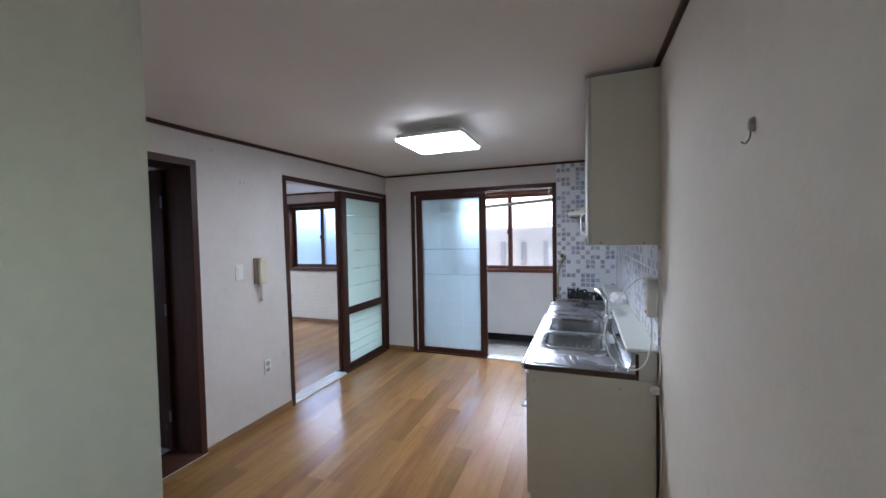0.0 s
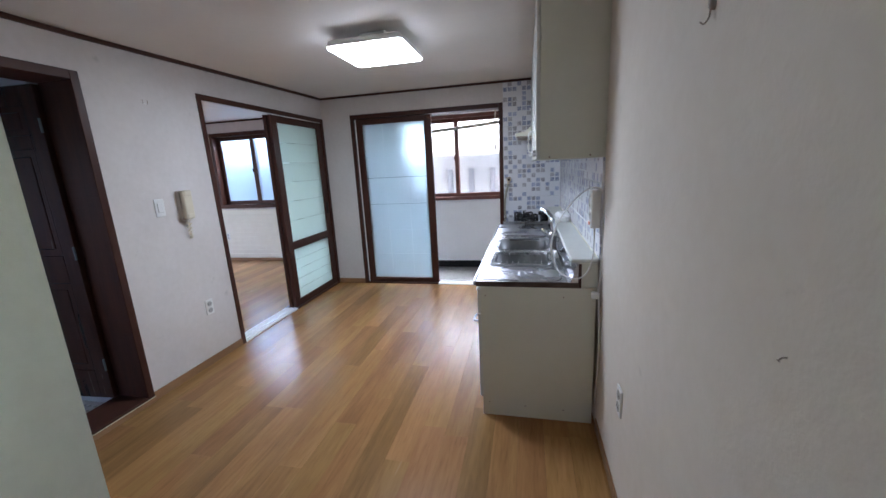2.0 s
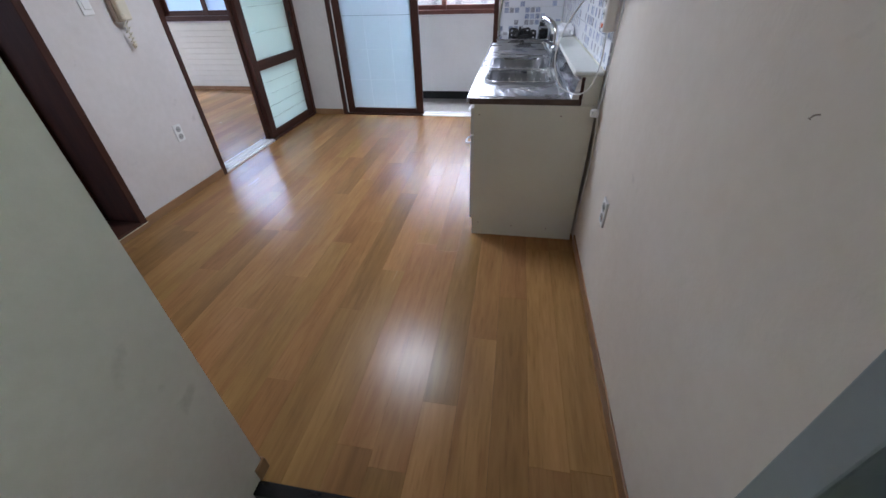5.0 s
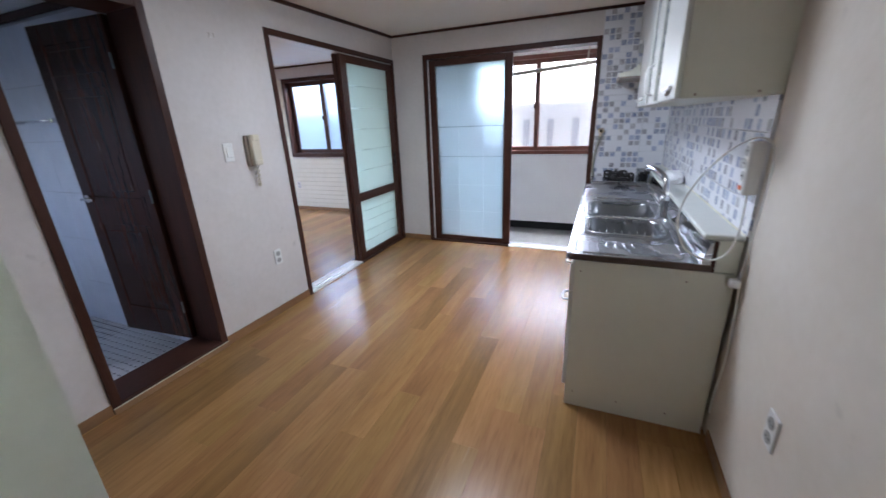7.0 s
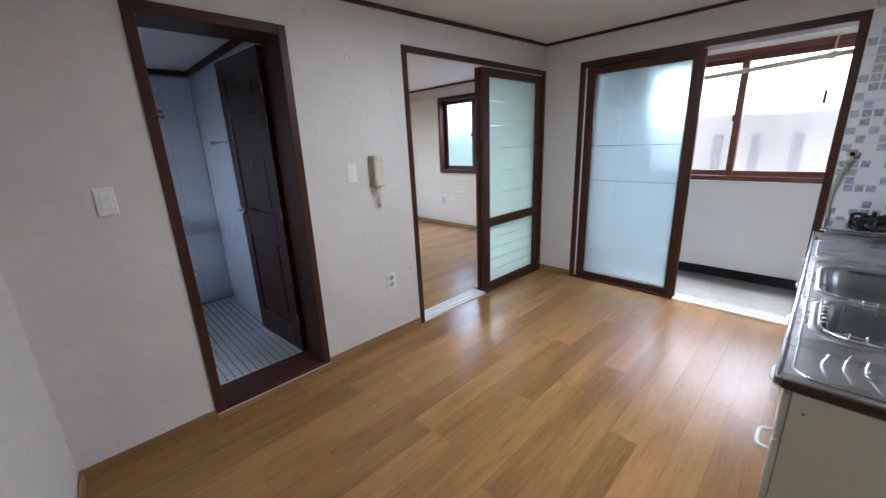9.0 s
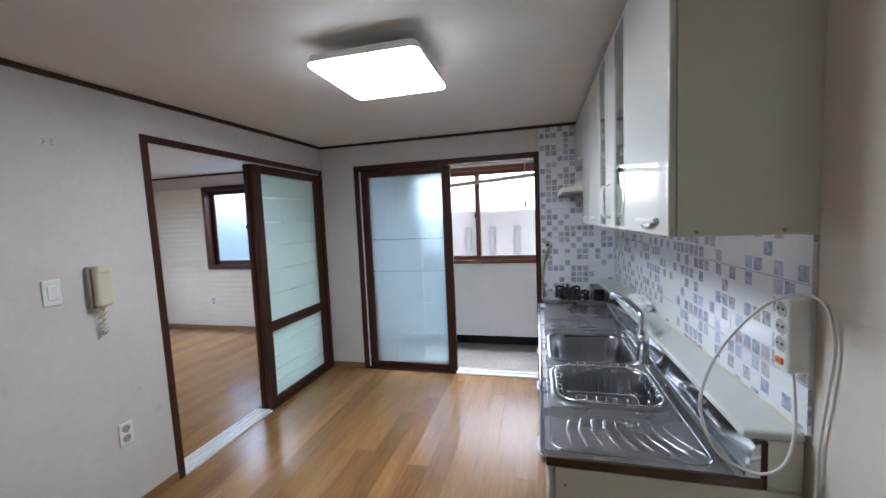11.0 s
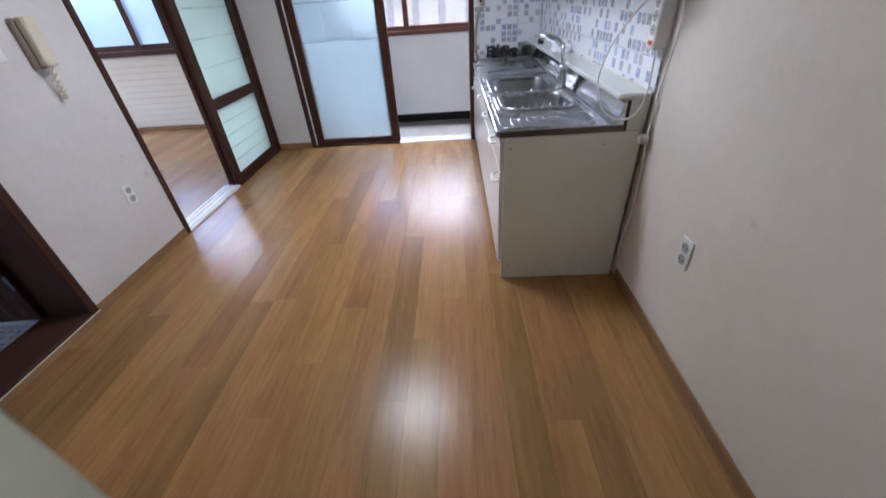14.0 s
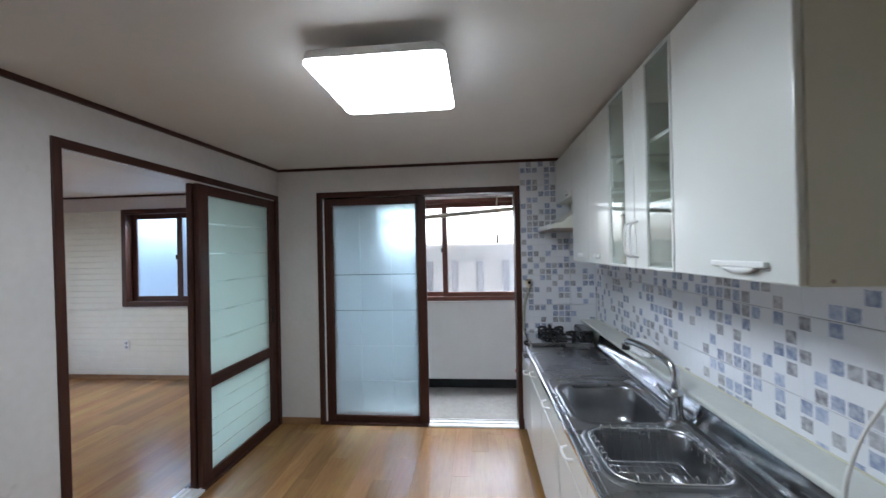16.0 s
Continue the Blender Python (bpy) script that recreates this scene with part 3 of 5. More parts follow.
structure("floor_balcony", boxed(LX, 1.25, BY + 0.14, BAL_Y, BAL_Z - 0.1, BAL_Z), PEBBLE, "speckled grey-beige balcony floor", "floor")
structure("ceiling_balcony", boxed(LX, 1.25, BY + 0.17, BAL_Y, 2.32, 2.42), WHITEWALL, "white balcony ceiling", "ceiling")
structure("trim_balcony", boxed(LX, 1.25, BAL_Y - 0.008, BAL_Y, BAL_Z, BAL_Z + 0.105), BLACKBAND, "black painted band along the balcony wall's foot", "trim")
structure("wall_balcony_house", boxed(RX + T, 1.25, BY, BY + 0.17, BAL_Z - 0.1, 2.5), WHITEWALL, "white painted balcony wall")

# bathroom shell
bath_west = structure("wall_bath_west", boxed(BATH_X - 0.1, BATH_X, -0.2, BATH_Y + 0.15, -0.2, 2.25), BATHJOINT, "pale tiled bathroom wall")
bath_north = structure("wall_bath_north", boxed(BATH_X, LX - T, BATH_Y, BATH_Y + 0.15, -0.2, 2.25), BATHJOINT, "pale tiled bathroom wall")
structure("wall_bath_south", holed("y", -0.3, -0.2, (BATH_X, -4.25, -3.45, LX - T), (-0.2, 1.2, 2.0, 2.25), ((1, 1),)), BATHTILE, "pale tiled bathroom wall")
structure("wall_bath_east", boxed(LX - T - 0.1, LX - T, -0.2, BD0, -0.2, 2.25), BATHTILE, "pale tiled bathroom wall")
structure("ceiling_bath", boxed(BATH_X, LX - T, -0.2, BATH_Y, 2.16, 2.25), WHITEWALL, "white panelled bathroom ceiling", "ceiling")
bath_base = structure("floor_bath", boxed(BATH_X, LX - T + 0.02, -0.2, BATH_Y, -0.2, BATH_Z - 0.004), BATHGROUT, "bathroom floor of small white mosaic tiles", "floor")
bm = bmesh.new()
box(bm, BATH_X, BATH_X + 0.03, -0.2, BATH_Y, 2.115, 2.16, bevel=0.006)
box(bm, BATH_X + 0.03, LX - T, BATH_Y - 0.03, BATH_Y, 2.115, 2.16, bevel=0.006)
structure("trim_bath", bm, BROWN_H, "dark brown moulding under the bathroom ceiling", "trim")


# ---- doors and windows ----
def framed_pane(parent, name, x, y0, y1, z0, z1, w, t, axis, rails=(), mats=(BROWN, BROWN_H, FROST), wr=None, bottom=None):
    """A sash: stiles, rails and panes. axis 'y': it stands in a plane x = const, 'x': in a plane y = const."""
    def b(a0, a1, z0, z1, tt, bev=0.004):
        return boxed(x - tt / 2, x + tt / 2, a0, a1, z0, z1, bevel=bev) if axis == "y" else boxed(a0, a1, x - tt / 2, x + tt / 2, z0, z1, bevel=bev)
    wr, bottom = wr or w, bottom or w
    sash = part(name, b(y0, y0 + w, z0, z1, t), mats[0], parent)
    part("stile", b(y1 - w, y1, z0, z1, t), mats[0], sash)
    part("top_rail", b(y0 + w, y1 - w, z1 - wr, z1, t * 0.96), mats[1], sash)
    part("bottom_rail", b(y0 + w, y1 - w, z0, z0 + bottom, t * 0.96), mats[1], sash)
    levels = [z0 + bottom] + [v for r in rails for v in r] + [z1 - wr]
    for r0, r1 in rails:
        part("middle_rail", b(y0 + w, y1 - w, r0, r1, t * 0.96), mats[1], sash)
    panes = []
    for g0, g1 in zip(levels[::2], levels[1::2]):
        p = part("pane", b(y0 + w - 0.004, y1 - w + 0.004, g0 - 0.004, g1 + 0.004, 0.005, 0.0), mats[2], sash, "frosted glass pane")
        p.visible_shadow = False
        panes.append((p, g0, g1))
    return sash, panes


# sliding doors to the bedroom
door = thing("door_1", (LX, SL0, 0), "dark brown sliding doorway with frosted glass panels, half open", "door", kind="structure")
FW = 0.042
LEAN = 0.032                  # the jamb stands out of plumb


def leaning(bm):
    for v in bm.verts:
        v.co.y += LEAN * (1 - v.co.z / SLZ)
    return bm


part("door_frame", leaning(boxed(LX - T - 0.006, LX + 0.008, SL0, SL0 + FW, 0, SLZ, bevel=0.003)), BROWN, door)
part("door_frame", boxed(LX - T - 0.006, LX + 0.008, SL1 - FW, SL1, 0, SLZ, bevel=0.003), BROWN, door)
part("door_head", boxed(LX - T - 0.006, LX + 0.008, SL0 + FW, SL1 - FW, SLZ - FW, SLZ, bevel=0.003), BROWN_H, door)
part("jamb_lining", leaning(boxed(LX - T, LX - 0.075, SL0 + FW, SL0 + FW + 0.006, 0.012, SLZ - FW)), WHITE_PL, door, "pale inner lining of the jamb")
part("head_lining", boxed(LX - T, LX - 0.012, SL0 + FW + 0.006, SL1 - FW, SLZ - FW - 0.006, SLZ - FW), WHITE_PL, door)
sill = part("door_sill", boxed(LX - T, LX + 0.004, SL0 + FW + LEAN, 3.470, -0.01, 0.014, bevel=0.003), WHITE_PL, door, "white plastic sill with grooves")
part("threshold", boxed(LX - T, LX + 0.006, 3.470, SL1 - FW, -0.01, 0.018, bevel=0.003), BROWN_H, door, "dark brown threshold under the panels")
for dx in (-0.028, -0.078, -0.118):
    part("track", boxed(LX + dx - 0.004, LX + dx + 0.004, SL0 + FW + LEAN, 3.470, 0.014, 0.021), WHITE_PL, sill)
for k, (x, y0, y1) in enumerate(((LX - 0.028, 3.468, 4.402), (LX - 0.078, 3.462, 4.402))):
    sash, panes = framed_pane(door, "sliding_panel", x, y0, y1, 0.02, SLZ - FW - 0.008, 0.095, 0.036, "y", rails=((0.648, 0.735),),
                              mats=(BROWN, BROWN_H, FROST_B), wr=0.07, bottom=0.07)
    if k == 0:
        for z in (1.779, 1.572, 1.372, 1.165, 0.960):
            part("clear_line", boxed(x + 0.003, x + 0.0065, y0 + 0.1, y1 - 0.1, z - 0.006, z + 0.006), CLEARLINE, sash, "clear stripe in the frosting").visible_shadow = False
        for z in (0.20, 0.31, 0.42, 0.53):
            part("clear_line", boxed(x + 0.003, x + 0.0065, y0 + 0.1, y1 - 0.1, z - 0.003, z + 0.003), CLEARLINE, sash).visible_shadow = False
        part("pull", boxed(x + 0.016, x + 0.021, y1 - 0.07, y1 - 0.035, 0.95, 1.09, bevel=0.004), BLACK_GL, sash, "recessed dark finger pull")

# sliding doors to the balcony
door = thing("door_2", (BK0, BY, 0), "dark brown sliding doorway with frosted glass, half open to the balcony", "door", kind="structure")
part("door_frame", boxed(BK0, BK0 + 0.04, BY - 0.012, BY + 0.175, 0, BKZ, bevel=0.003), BROWN, door)
part("door_frame", boxed(BK1 - 0.045, BK1, BY - 0.012, BY + 0.175, 0, BKZ, bevel=0.003), BROWN, door)
part("door_head", boxed(BK0 + 0.04, BK1 - 0.045, BY - 0.012, BY + 0.175, BKZ - 0.05, BKZ, bevel=0.003), BROWN_H, door)
part("jamb_strip", boxed(BK0 + 0.04, BK0 + 0.052, BY + 0.03, BY + 0.05, 0.015, BKZ - 0.05), WHITE_PL, door, "white draught strip")
sill = part("door_sill", boxed(-1.110, BK1 - 0.045, BY - 0.005, BY + 0.14, -0.19, 0.012, bevel=0.003), WHITE_PL, door, "white plastic sill")
part("threshold", boxed(BK0 + 0.04, -1.110, BY - 0.008, BY + 0.14, -0.19, 0.015, bevel=0.003), BROWN_H, door, "dark brown threshold under the panels")
for y in (BY + 0.055, BY + 0.115):
    part("track", boxed(-1.110, BK1 - 0.045, y - 0.004, y + 0.004, 0.012, 0.02), WHITE_PL, sill)
for k, (y, x0, x1) in enumerate(((BY + 0.055, -2.052, -1.108), (BY + 0.115, -2.058, -1.13))):
    sash, panes = framed_pane(door, "sliding_panel", y, x0, x1, 0.016, BKZ - 0.055, 0.083, 0.038, "x", mats=(BROWN, BROWN_H, FROST), wr=0.062, bottom=0.055)
    gy = y - 0.0065
    if k == 0:
        for z in (1.681, 1.354, 1.027, 0.700, 0.384):
            half = 0.0028 if z == 1.354 else 0.0016
            part("etched_line", boxed(x0 + 0.08, x1 - 0.08, gy, gy + 0.0035, z - half, z + half), SCORED if z > 0.9 and z < 1.4 else FAINT, sash, "dark line scored in the frosting").visible_shadow = False
        for x in (-1.72, -1.43):
            part("etched_line", boxed(x - 0.0012, x + 0.0012, gy, gy + 0.0035, 0.075, 1.99), FAINT, sash, "faint upright line in the frosting").visible_shadow = False

# bathroom door
door = thing("door_3", (LX, BD0, 0), "dark brown panelled bathroom door standing wide open", "door", kind="structure")
part("door_frame", boxed(LX - T - 0.09, LX + 0.012, BD0, BD0 + 0.045, 0, BDZ, bevel=0.004), BROWN, door)
part("door_frame", boxed(LX - T - 0.09, LX + 0.012, BD1 - 0.045, BD1, 0, BDZ, bevel=0.004), BROWN, door)
part("door_head", boxed(LX - T - 0.09, LX + 0.012, BD0 + 0.045, BD1 - 0.045, BDZ - 0.05, BDZ, bevel=0.004), BROWN_H, door)
part("door_sill", boxed(LX - T - 0.09, LX + 0.012, BD0 + 0.045, BD1 - 0.045, -0.12, 0.055, bevel=0.006), BROWN_H, door, "raised dark wooden sill")
part("sealant", boxed(LX + 0.0125, LX + 0.017, BD0, BD1, 0.032, 0.037, bevel=0.001), SILICONE, door, "white sealant bead under the sill")
leaf_m = pose(LX - T - 0.085, 1.742, 0.05, 0, 0, 94.5)   # leaf built along +y from its hinge
LWD, LH = 0.64, 1.97


def leaf_part(name, bm, material, parent, label=""):
    bmesh.ops.transform(bm, matrix=leaf_m, verts=bm.verts)
    return part(name, bm, material, parent, label)


leaf = leaf_part("door_leaf", boxed(-0.014, 0.014, 0, LWD, 0, LH, bevel=0.002), DOOR, door, "dark stained panelled leaf")
for y0, y1 in ((0, 0.10), (LWD - 0.10, LWD)):
    leaf_part("stile", boxed(-0.021, 0.021, y0, y1, 0, LH, bevel=0.004), DOOR, leaf)
for z0, z1 in ((0, 0.2), (0.80, 0.98), (1.62, 1.70), (LH - 0.11, LH)):
    leaf_part("rail", boxed(-0.0205, 0.0205, 0.10, LWD - 0.10, z0, z1, bevel=0.004), DOOR, leaf)
for z0, z1 in ((0.24, 0.76), (1.02, 1.58), (1.73, LH - 0.14)):
    leaf_part("raised_panel", boxed(-0.0185, 0.0185, 0.14, LWD - 0.14, z0, z1, bevel=0.007), DOOR, leaf)
for s in (-1, 1):
    bm = bmesh.new()
    disc(bm, (s * 0.021, LWD - 0.055, 0.97), (s, 0, 0), 0.026, 0.010)
    disc(bm, (s * 0.031, LWD - 0.055, 0.97), (s, 0, 0), 0.010, 0.035)
    tube(bm, smooth_path([(s * 0.062, LWD - 0.055, 0.97), (s * 0.066, LWD - 0.10, 0.972), (s * 0.062, LWD - 0.165, 0.966)], 5), [0.010] * 6 + [0.009] * 5)
    leaf_part("door_handle", bm, CHROME, leaf, "chrome lever handle")
for z in (0.25, 1.0, 1.75):
    leaf_part("hinge", disc(bmesh.new(), (-0.026, 0.0, z - 0.045), (0, 0, 1), 0.006, 0.08, 10), DARKSTEEL, leaf)


# windows
def window(name, at, x0, x1, z0, z1, y, mats, gl, label, split, sash_w, frame_w, depth=0.11, proud=0.02):
    w = thing(name, at, label, "window", kind="structure")
    for a, b in ((x0, x0 + frame_w), (x1 - frame_w, x1)):
        part("window_frame", boxed(a, b, y - proud, y + depth, z0, z1, bevel=0.004), mats[0], w)
    for a, b in ((z0, z0 + frame_w), (z1 - frame_w, z1)):
        part("window_frame", boxed(x0 + frame_w, x1 - frame_w, y - proud + 0.002, y + depth, a, b, bevel=0.004), mats[1], w)
    for k, (a, b, yy) in enumerate(((x0 + frame_w, split + sash_w * 0.5, y + 0.075), (split - sash_w * 0.5, x1 - frame_w, y + 0.03))):
        framed_pane(w, "sash", yy, a, b, z0 + frame_w, z1 - frame_w, sash_w, 0.034, "x", mats=(mats[0], mats[1], gl), wr=sash_w * 0.9, bottom=sash_w * 0.9)
    part("latch", boxed(split - sash_w * 0.5 - 0.012, split - sash_w * 0.5 + 0.006, y + 0.004, y + 0.04, (z0 + z1) / 2 - 0.03, (z0 + z1) / 2 + 0.03, bevel=0.003), BLACK_GL, w, "dark window latch")
    return w


window("window_1", (WW0, BAL_Y, WWZ0), WW0, WW1, WWZ0, WWZ1, BAL_Y, (REDBROWN, REDBROWN), WINGLASS,
       "wide sliding window in a red-brown frame with hazy glass", -1.055, 0.062, 0.05)
window("window_2", (LW0, ROOM_Y, LWZ0), LW0, LW1, LWZ0, LWZ1, ROOM_Y, (BROWN, BROWN_H), OBSCURE,
       "sliding bedroom window with dark brown frame and obscure glass", -4.45, 0.07, 0.06, proud=0.035)
structure("window_sill", boxed(WW0 - 0.02, WW1 + 0.02, BAL_Y - 0.03, BAL_Y - 0.001, WWZ0 - 0.02, WWZ0 - 0.001, bevel=0.004), WHITE_PL, "narrow white sill under the balcony window", "sill")

# steel door beside the entry
door = thing("door_4", (RX, 0.355, EZ), "blue-grey steel front door, shut, with an added unseen pane", "door", kind="structure")
part("door_frame", boxed(RX - 0.004, RX + T, 0.268, 0.338, EZ, 2.06, bevel=0.004), BLUESTEEL, door)
part("door_frame", boxed(RX - 0.004, RX + T, -0.62, -0.56, EZ, 2.06, bevel=0.004), BLUESTEEL, door)
part("door_head", boxed(RX - 0.004, RX + T, -0.56, 0.268, 2.0, 2.06, bevel=0.004), BLUESTEEL, door)
part("door_sill", boxed(RX + 0.02, RX + T, -0.56, 0.268, EZ - 0.1, EZ + 0.02, bevel=0.004), DARKSTEEL, door)
leaf = part("door_leaf", boxed(RX + T - 0.045, RX + T - 0.005, -0.556, 0.264, EZ + 0.02, 1.50, bevel=0.003), DARKSTEEL, door, "shut dark blue-grey steel leaf")
for y0, y1 in ((-0.556, -0.50), (0.208, 0.264)):
    part("stile", boxed(RX + T - 0.045, RX + T - 0.005, y0, y1, 1.50, 1.996, bevel=0.003), DARKSTEEL, leaf)
part("top_rail", boxed(RX + T - 0.045, RX + T - 0.005, -0.50, 0.208, 1.94, 1.996, bevel=0.003), DARKSTEEL, leaf)
# added pane, out of view, that lets light onto the opposite entry wall
part("pane", boxed(RX + T - 0.028, RX + T - 0.022, -0.50, 0.208, 1.50, 1.94), ENTRYGLASS, leaf, "unseen pane added to light the entry").visible_shadow = False

# ---- outside ----
structure("ground", boxed(-60, 60, BAL_Y + 0.2, 80, -0.9, -0.6), CONCRETE, "grey concrete ground behind the house", "ground")
fence = thing("metal_fence", (-1, 6.95, -0.6), "tall grey ribbed sheet-metal fence behind the windows", "fence")
for i in range(-21, 11):
    x = -1.0 + i * 0.39
    part("sheet", boxed(x - 0.195, x + 0.195, 6.95, 6.965, -0.6, 1.62), FENCE, fence)
    part("rib", boxed(x - 0.05, x + 0.05, 6.90, 6.95, -0.6, 1.40, bevel=0.015), FENCE_RIB, fence, "darker pressed rib")
part("cap", boxed(-9.4, 3.1, 6.93, 6.985, 1.62, 1.655, bevel=0.005), FENCE, fence)

# slab added out of view so no direct sun enters the windows
structure("eave", boxed(-7.5, 3.0, BAL_Y + 0.2, BAL_Y + 1.05, 2.46, 2.56), CONCRETE, "unseen concrete slab added to keep sun off the windows", "eave")

# ---- kitchen: base units ----
CF = -0.262          # front of the carcasses
TOPZ = 0.822


def bow_handle(parent, a, b, out, r=0.006):
    """A bow handle between two feet, arching towards out."""
    a, b, out = Vector(a), Vector(b), Vector(out)
    d = b - a
    pts = smooth_path([a, a + 0.08 * d + 0.8 * out, a + 0.3 * d + out, a + 0.7 * d + out, a + 0.92 * d + 0.8 * out, b], 4)
    return part("handle", tube(bmesh.new(), pts, r, 8), WHITE_PL, parent, "white bow handle")


units = ((2.010, 2.49), (2.49, 2.98), (2.98, 3.47), (3.47, 3.96))
for i, (y0, y1) in enumerate(units):
    cab = thing("base_cabinet", (CF, y0, 0), "cream sink cabinet with a drawer, a door and white bow handles", "cabinet", "kitchen base units")
    body = part("body", boxed(CF, 0.342, y0 + 0.001, y1 - 0.001, 0.10, 0.62, bevel=0.001), CAB, cab)
    part("front_rail", boxed(CF, CF + 0.016, y0 + 0.001, y1 - 0.001, 0.62, 0.796), CAB, cab)
    part("back_rail", boxed(0.326, 0.342, y0 + 0.001, y1 - 0.001, 0.62, 0.796), CAB, cab)
    part("plinth", boxed(CF + 0.05, 0.342, y0 + 0.001, y1 - 0.001, 0, 0.10), CAB, cab)
    if i == 0:
        part("side_panel", boxed(CF, 0.342, y0 - 0.017, y0 + 0.001, 0.0, 0.796, bevel=0.001), CAB, cab, "tall cream end panel")
        for x, z in ((-0.235, 0.745), (0.18, 0.745), (-0.225, 0.085), (-0.02, 0.075), (0.19, 0.07)):
            part("screw", disc(bmesh.new(), (x, y0 - 0.017, z), (0, -1, 0), 0.0042, 0.0015, 8), TAUPE_PL, cab)
    if i == 3:
        part("side_panel", boxed(CF, 0.342, y1 - 0.001, y1 + 0.004, 0.62, 0.796), CAB, cab)
    drawer = part("drawer", boxed(CF - 0.019, CF - 0.001, y0 + 0.003, y1 - 0.003, 0.632, 0.772, bevel=0.004), GLOSS, cab)
    bow_handle(drawer, (CF - 0.019, (y0 + y1) / 2 - 0.055, 0.71), (CF - 0.019, (y0 + y1) / 2 + 0.055, 0.71), (-0.03, 0, -0.004))
    d = part("door", boxed(CF - 0.019, CF - 0.001, y0 + 0.003, y1 - 0.003, 0.105, 0.626, bevel=0.004), GLOSS, cab)
    hy = y0 + 0.08 if i % 2 == 0 else y1 - 0.08
    if i == 0:
        bow_handle(d, (CF - 0.019, hy - 0.05, 0.575), (CF - 0.019, hy + 0.05, 0.575), (-0.03, 0, -0.004))

gas = thing("stove_cabinet", (CF, 3.965, 0), "low cream cabinet under the gas stove", "cabinet", "kitchen base units")
part("body", boxed(CF, 0.342, 3.966, BY - 0.014, 0.10, 0.66, bevel=0.002), CAB, gas)
part("plinth", boxed(CF + 0.05, 0.342, 3.966, BY - 0.014, 0, 0.10), CAB, gas)
part("top", boxed(CF - 0.02, 0.342, 3.964, BY - 0.014, 0.66, 0.68, bevel=0.003), STEEL, gas, "steel shelf top")
d = part("door", boxed(CF - 0.019, CF - 0.001, 3.969, BY - 0.02, 0.105, 0.655, bevel=0.004), GLOSS, gas)
bow_handle(d, (CF - 0.019, 4.05, 0.60), (CF - 0.019, 4.15, 0.60), (-0.03, 0, -0.004))

# steel worktop with two basins
C0, C1, CX0, CX1 = 1.999, 4.005, -0.300, 0.212
SINKS = ((2.765, 3.205), (2.335, 2.705))
SX0, SX1 = -0.238, 0.150
top = thing("steel_worktop", (CX0, C0, 0.79), "long stainless steel worktop with draining board and scratches", "worktop")
ys = [C0, SINKS[1][0] + 0.012, SINKS[1][1] - 0.012, SINKS[0][0] + 0.012, SINKS[0][1] - 0.012, C1]
xs = [CX0 + 0.004, SX0 + 0.012, SX1 - 0.012, CX1]
bm = bmesh.new()
grid = [[bm.verts.new((x, y, TOPZ)) for y in ys] for x in xs]
for i in range(3):
    for k in range(5):
        if not (i == 1 and k in (1, 3)):
            bm.faces.new((grid[i][k], grid[i + 1][k], grid[i + 1][k + 1], grid[i][k + 1]))
bmesh.ops.recalc_face_normals(bm, faces=bm.faces)
bmesh.ops.solidify(bm, geom=list(bm.faces), thickness=0.012)
if max(v.co.z for v in bm.verts) > TOPZ + 0.001:
    bmesh.ops.translate(bm, verts=bm.verts, vec=(0, 0, -0.012))
part("worktop_sheet", bm, STEEL, top)
part("front_edge", boxed(CX0 - 0.004, CX0 + 0.012, C0, C1, 0.796, TOPZ + 0.006, bevel=0.006, seg=3), POLISHED, top, "rolled steel front edge")
part("end_edge", boxed(CX0 + 0.012, CX1 + 0.045, C0 - 0.004, C0 + 0.008, 0.796, TOPZ + 0.003, bevel=0.003), RUST_REFLECT, top, "turned-down steel end, rust and the floor's reflection in its colour")
bm = bmesh.new()
prof = [(CX1 - 0.012, TOPZ + 0.001), (CX1 + 0.004, TOPZ + 0.006), (CX1 + 0.012, TOPZ + 0.03), (CX1 + 0.028, 0.915), (CX1 + 0.04, 0.92), (CX1 + 0.04, 0.80), (CX1 - 0.012, 0.80)]
loft(bm, [[(x, y, z) for x, z in prof] for y in (C0, C1)], cap=True, first=True, smooth=False)
part("upstand", bm, POLISHED, top, "steel upstand behind the basins")
for i in range(9):
    u = i / 4 - 1
    far, near = -0.045 + u * 0.150, -0.020 + u * 0.185
    pts = smooth_path([(near, C0 + 0.05, TOPZ - 0.0070), (near - 0.004, C0 + 0.09, TOPZ - 0.0067), ((near + far) / 2 - 0.016, C0 + 0.15, TOPZ - 0.0067), (far - 0.010, C0 + 0.215, TOPZ - 0.0067), (far, C0 + 0.285 - 0.02 * u * u, TOPZ - 0.0070)], 5)
    n = len(pts)
    part("drain_rib", tube(bmesh.new(), pts, [0.0062 + 0.0026 * min(1.0, 4 * k / n, 4 * (n - 1 - k) / n) for k in range(n)], 12), STEEL, top, "broad pressed rib")
part("stamped_mark", boxed(CX1 + 0.0145, CX1 + 0.0205, 2.16, 2.26, 0.858, 0.876, bevel=0.002), STEEL, top)
# raised border of the wet area
bm = bmesh.new()
tube(bm, [(x, y, TOPZ - 0.001) for x, y in round_rect((CX0 + CX1) / 2 - 0.005, 2.67, 0.222, 0.63, 0.05, 6)], 0.005, 8, closed=True)
part("border_bead", bm, STEEL, top)
bm = bmesh.new()
tube(bm, [(x, y, TOPZ - 0.001) for x, y in round_rect((CX0 + CX1) / 2 - 0.005, 3.66, 0.222, 0.30, 0.04, 6)], 0.004, 8, closed=True)
part("border_bead", bm, STEEL, top)

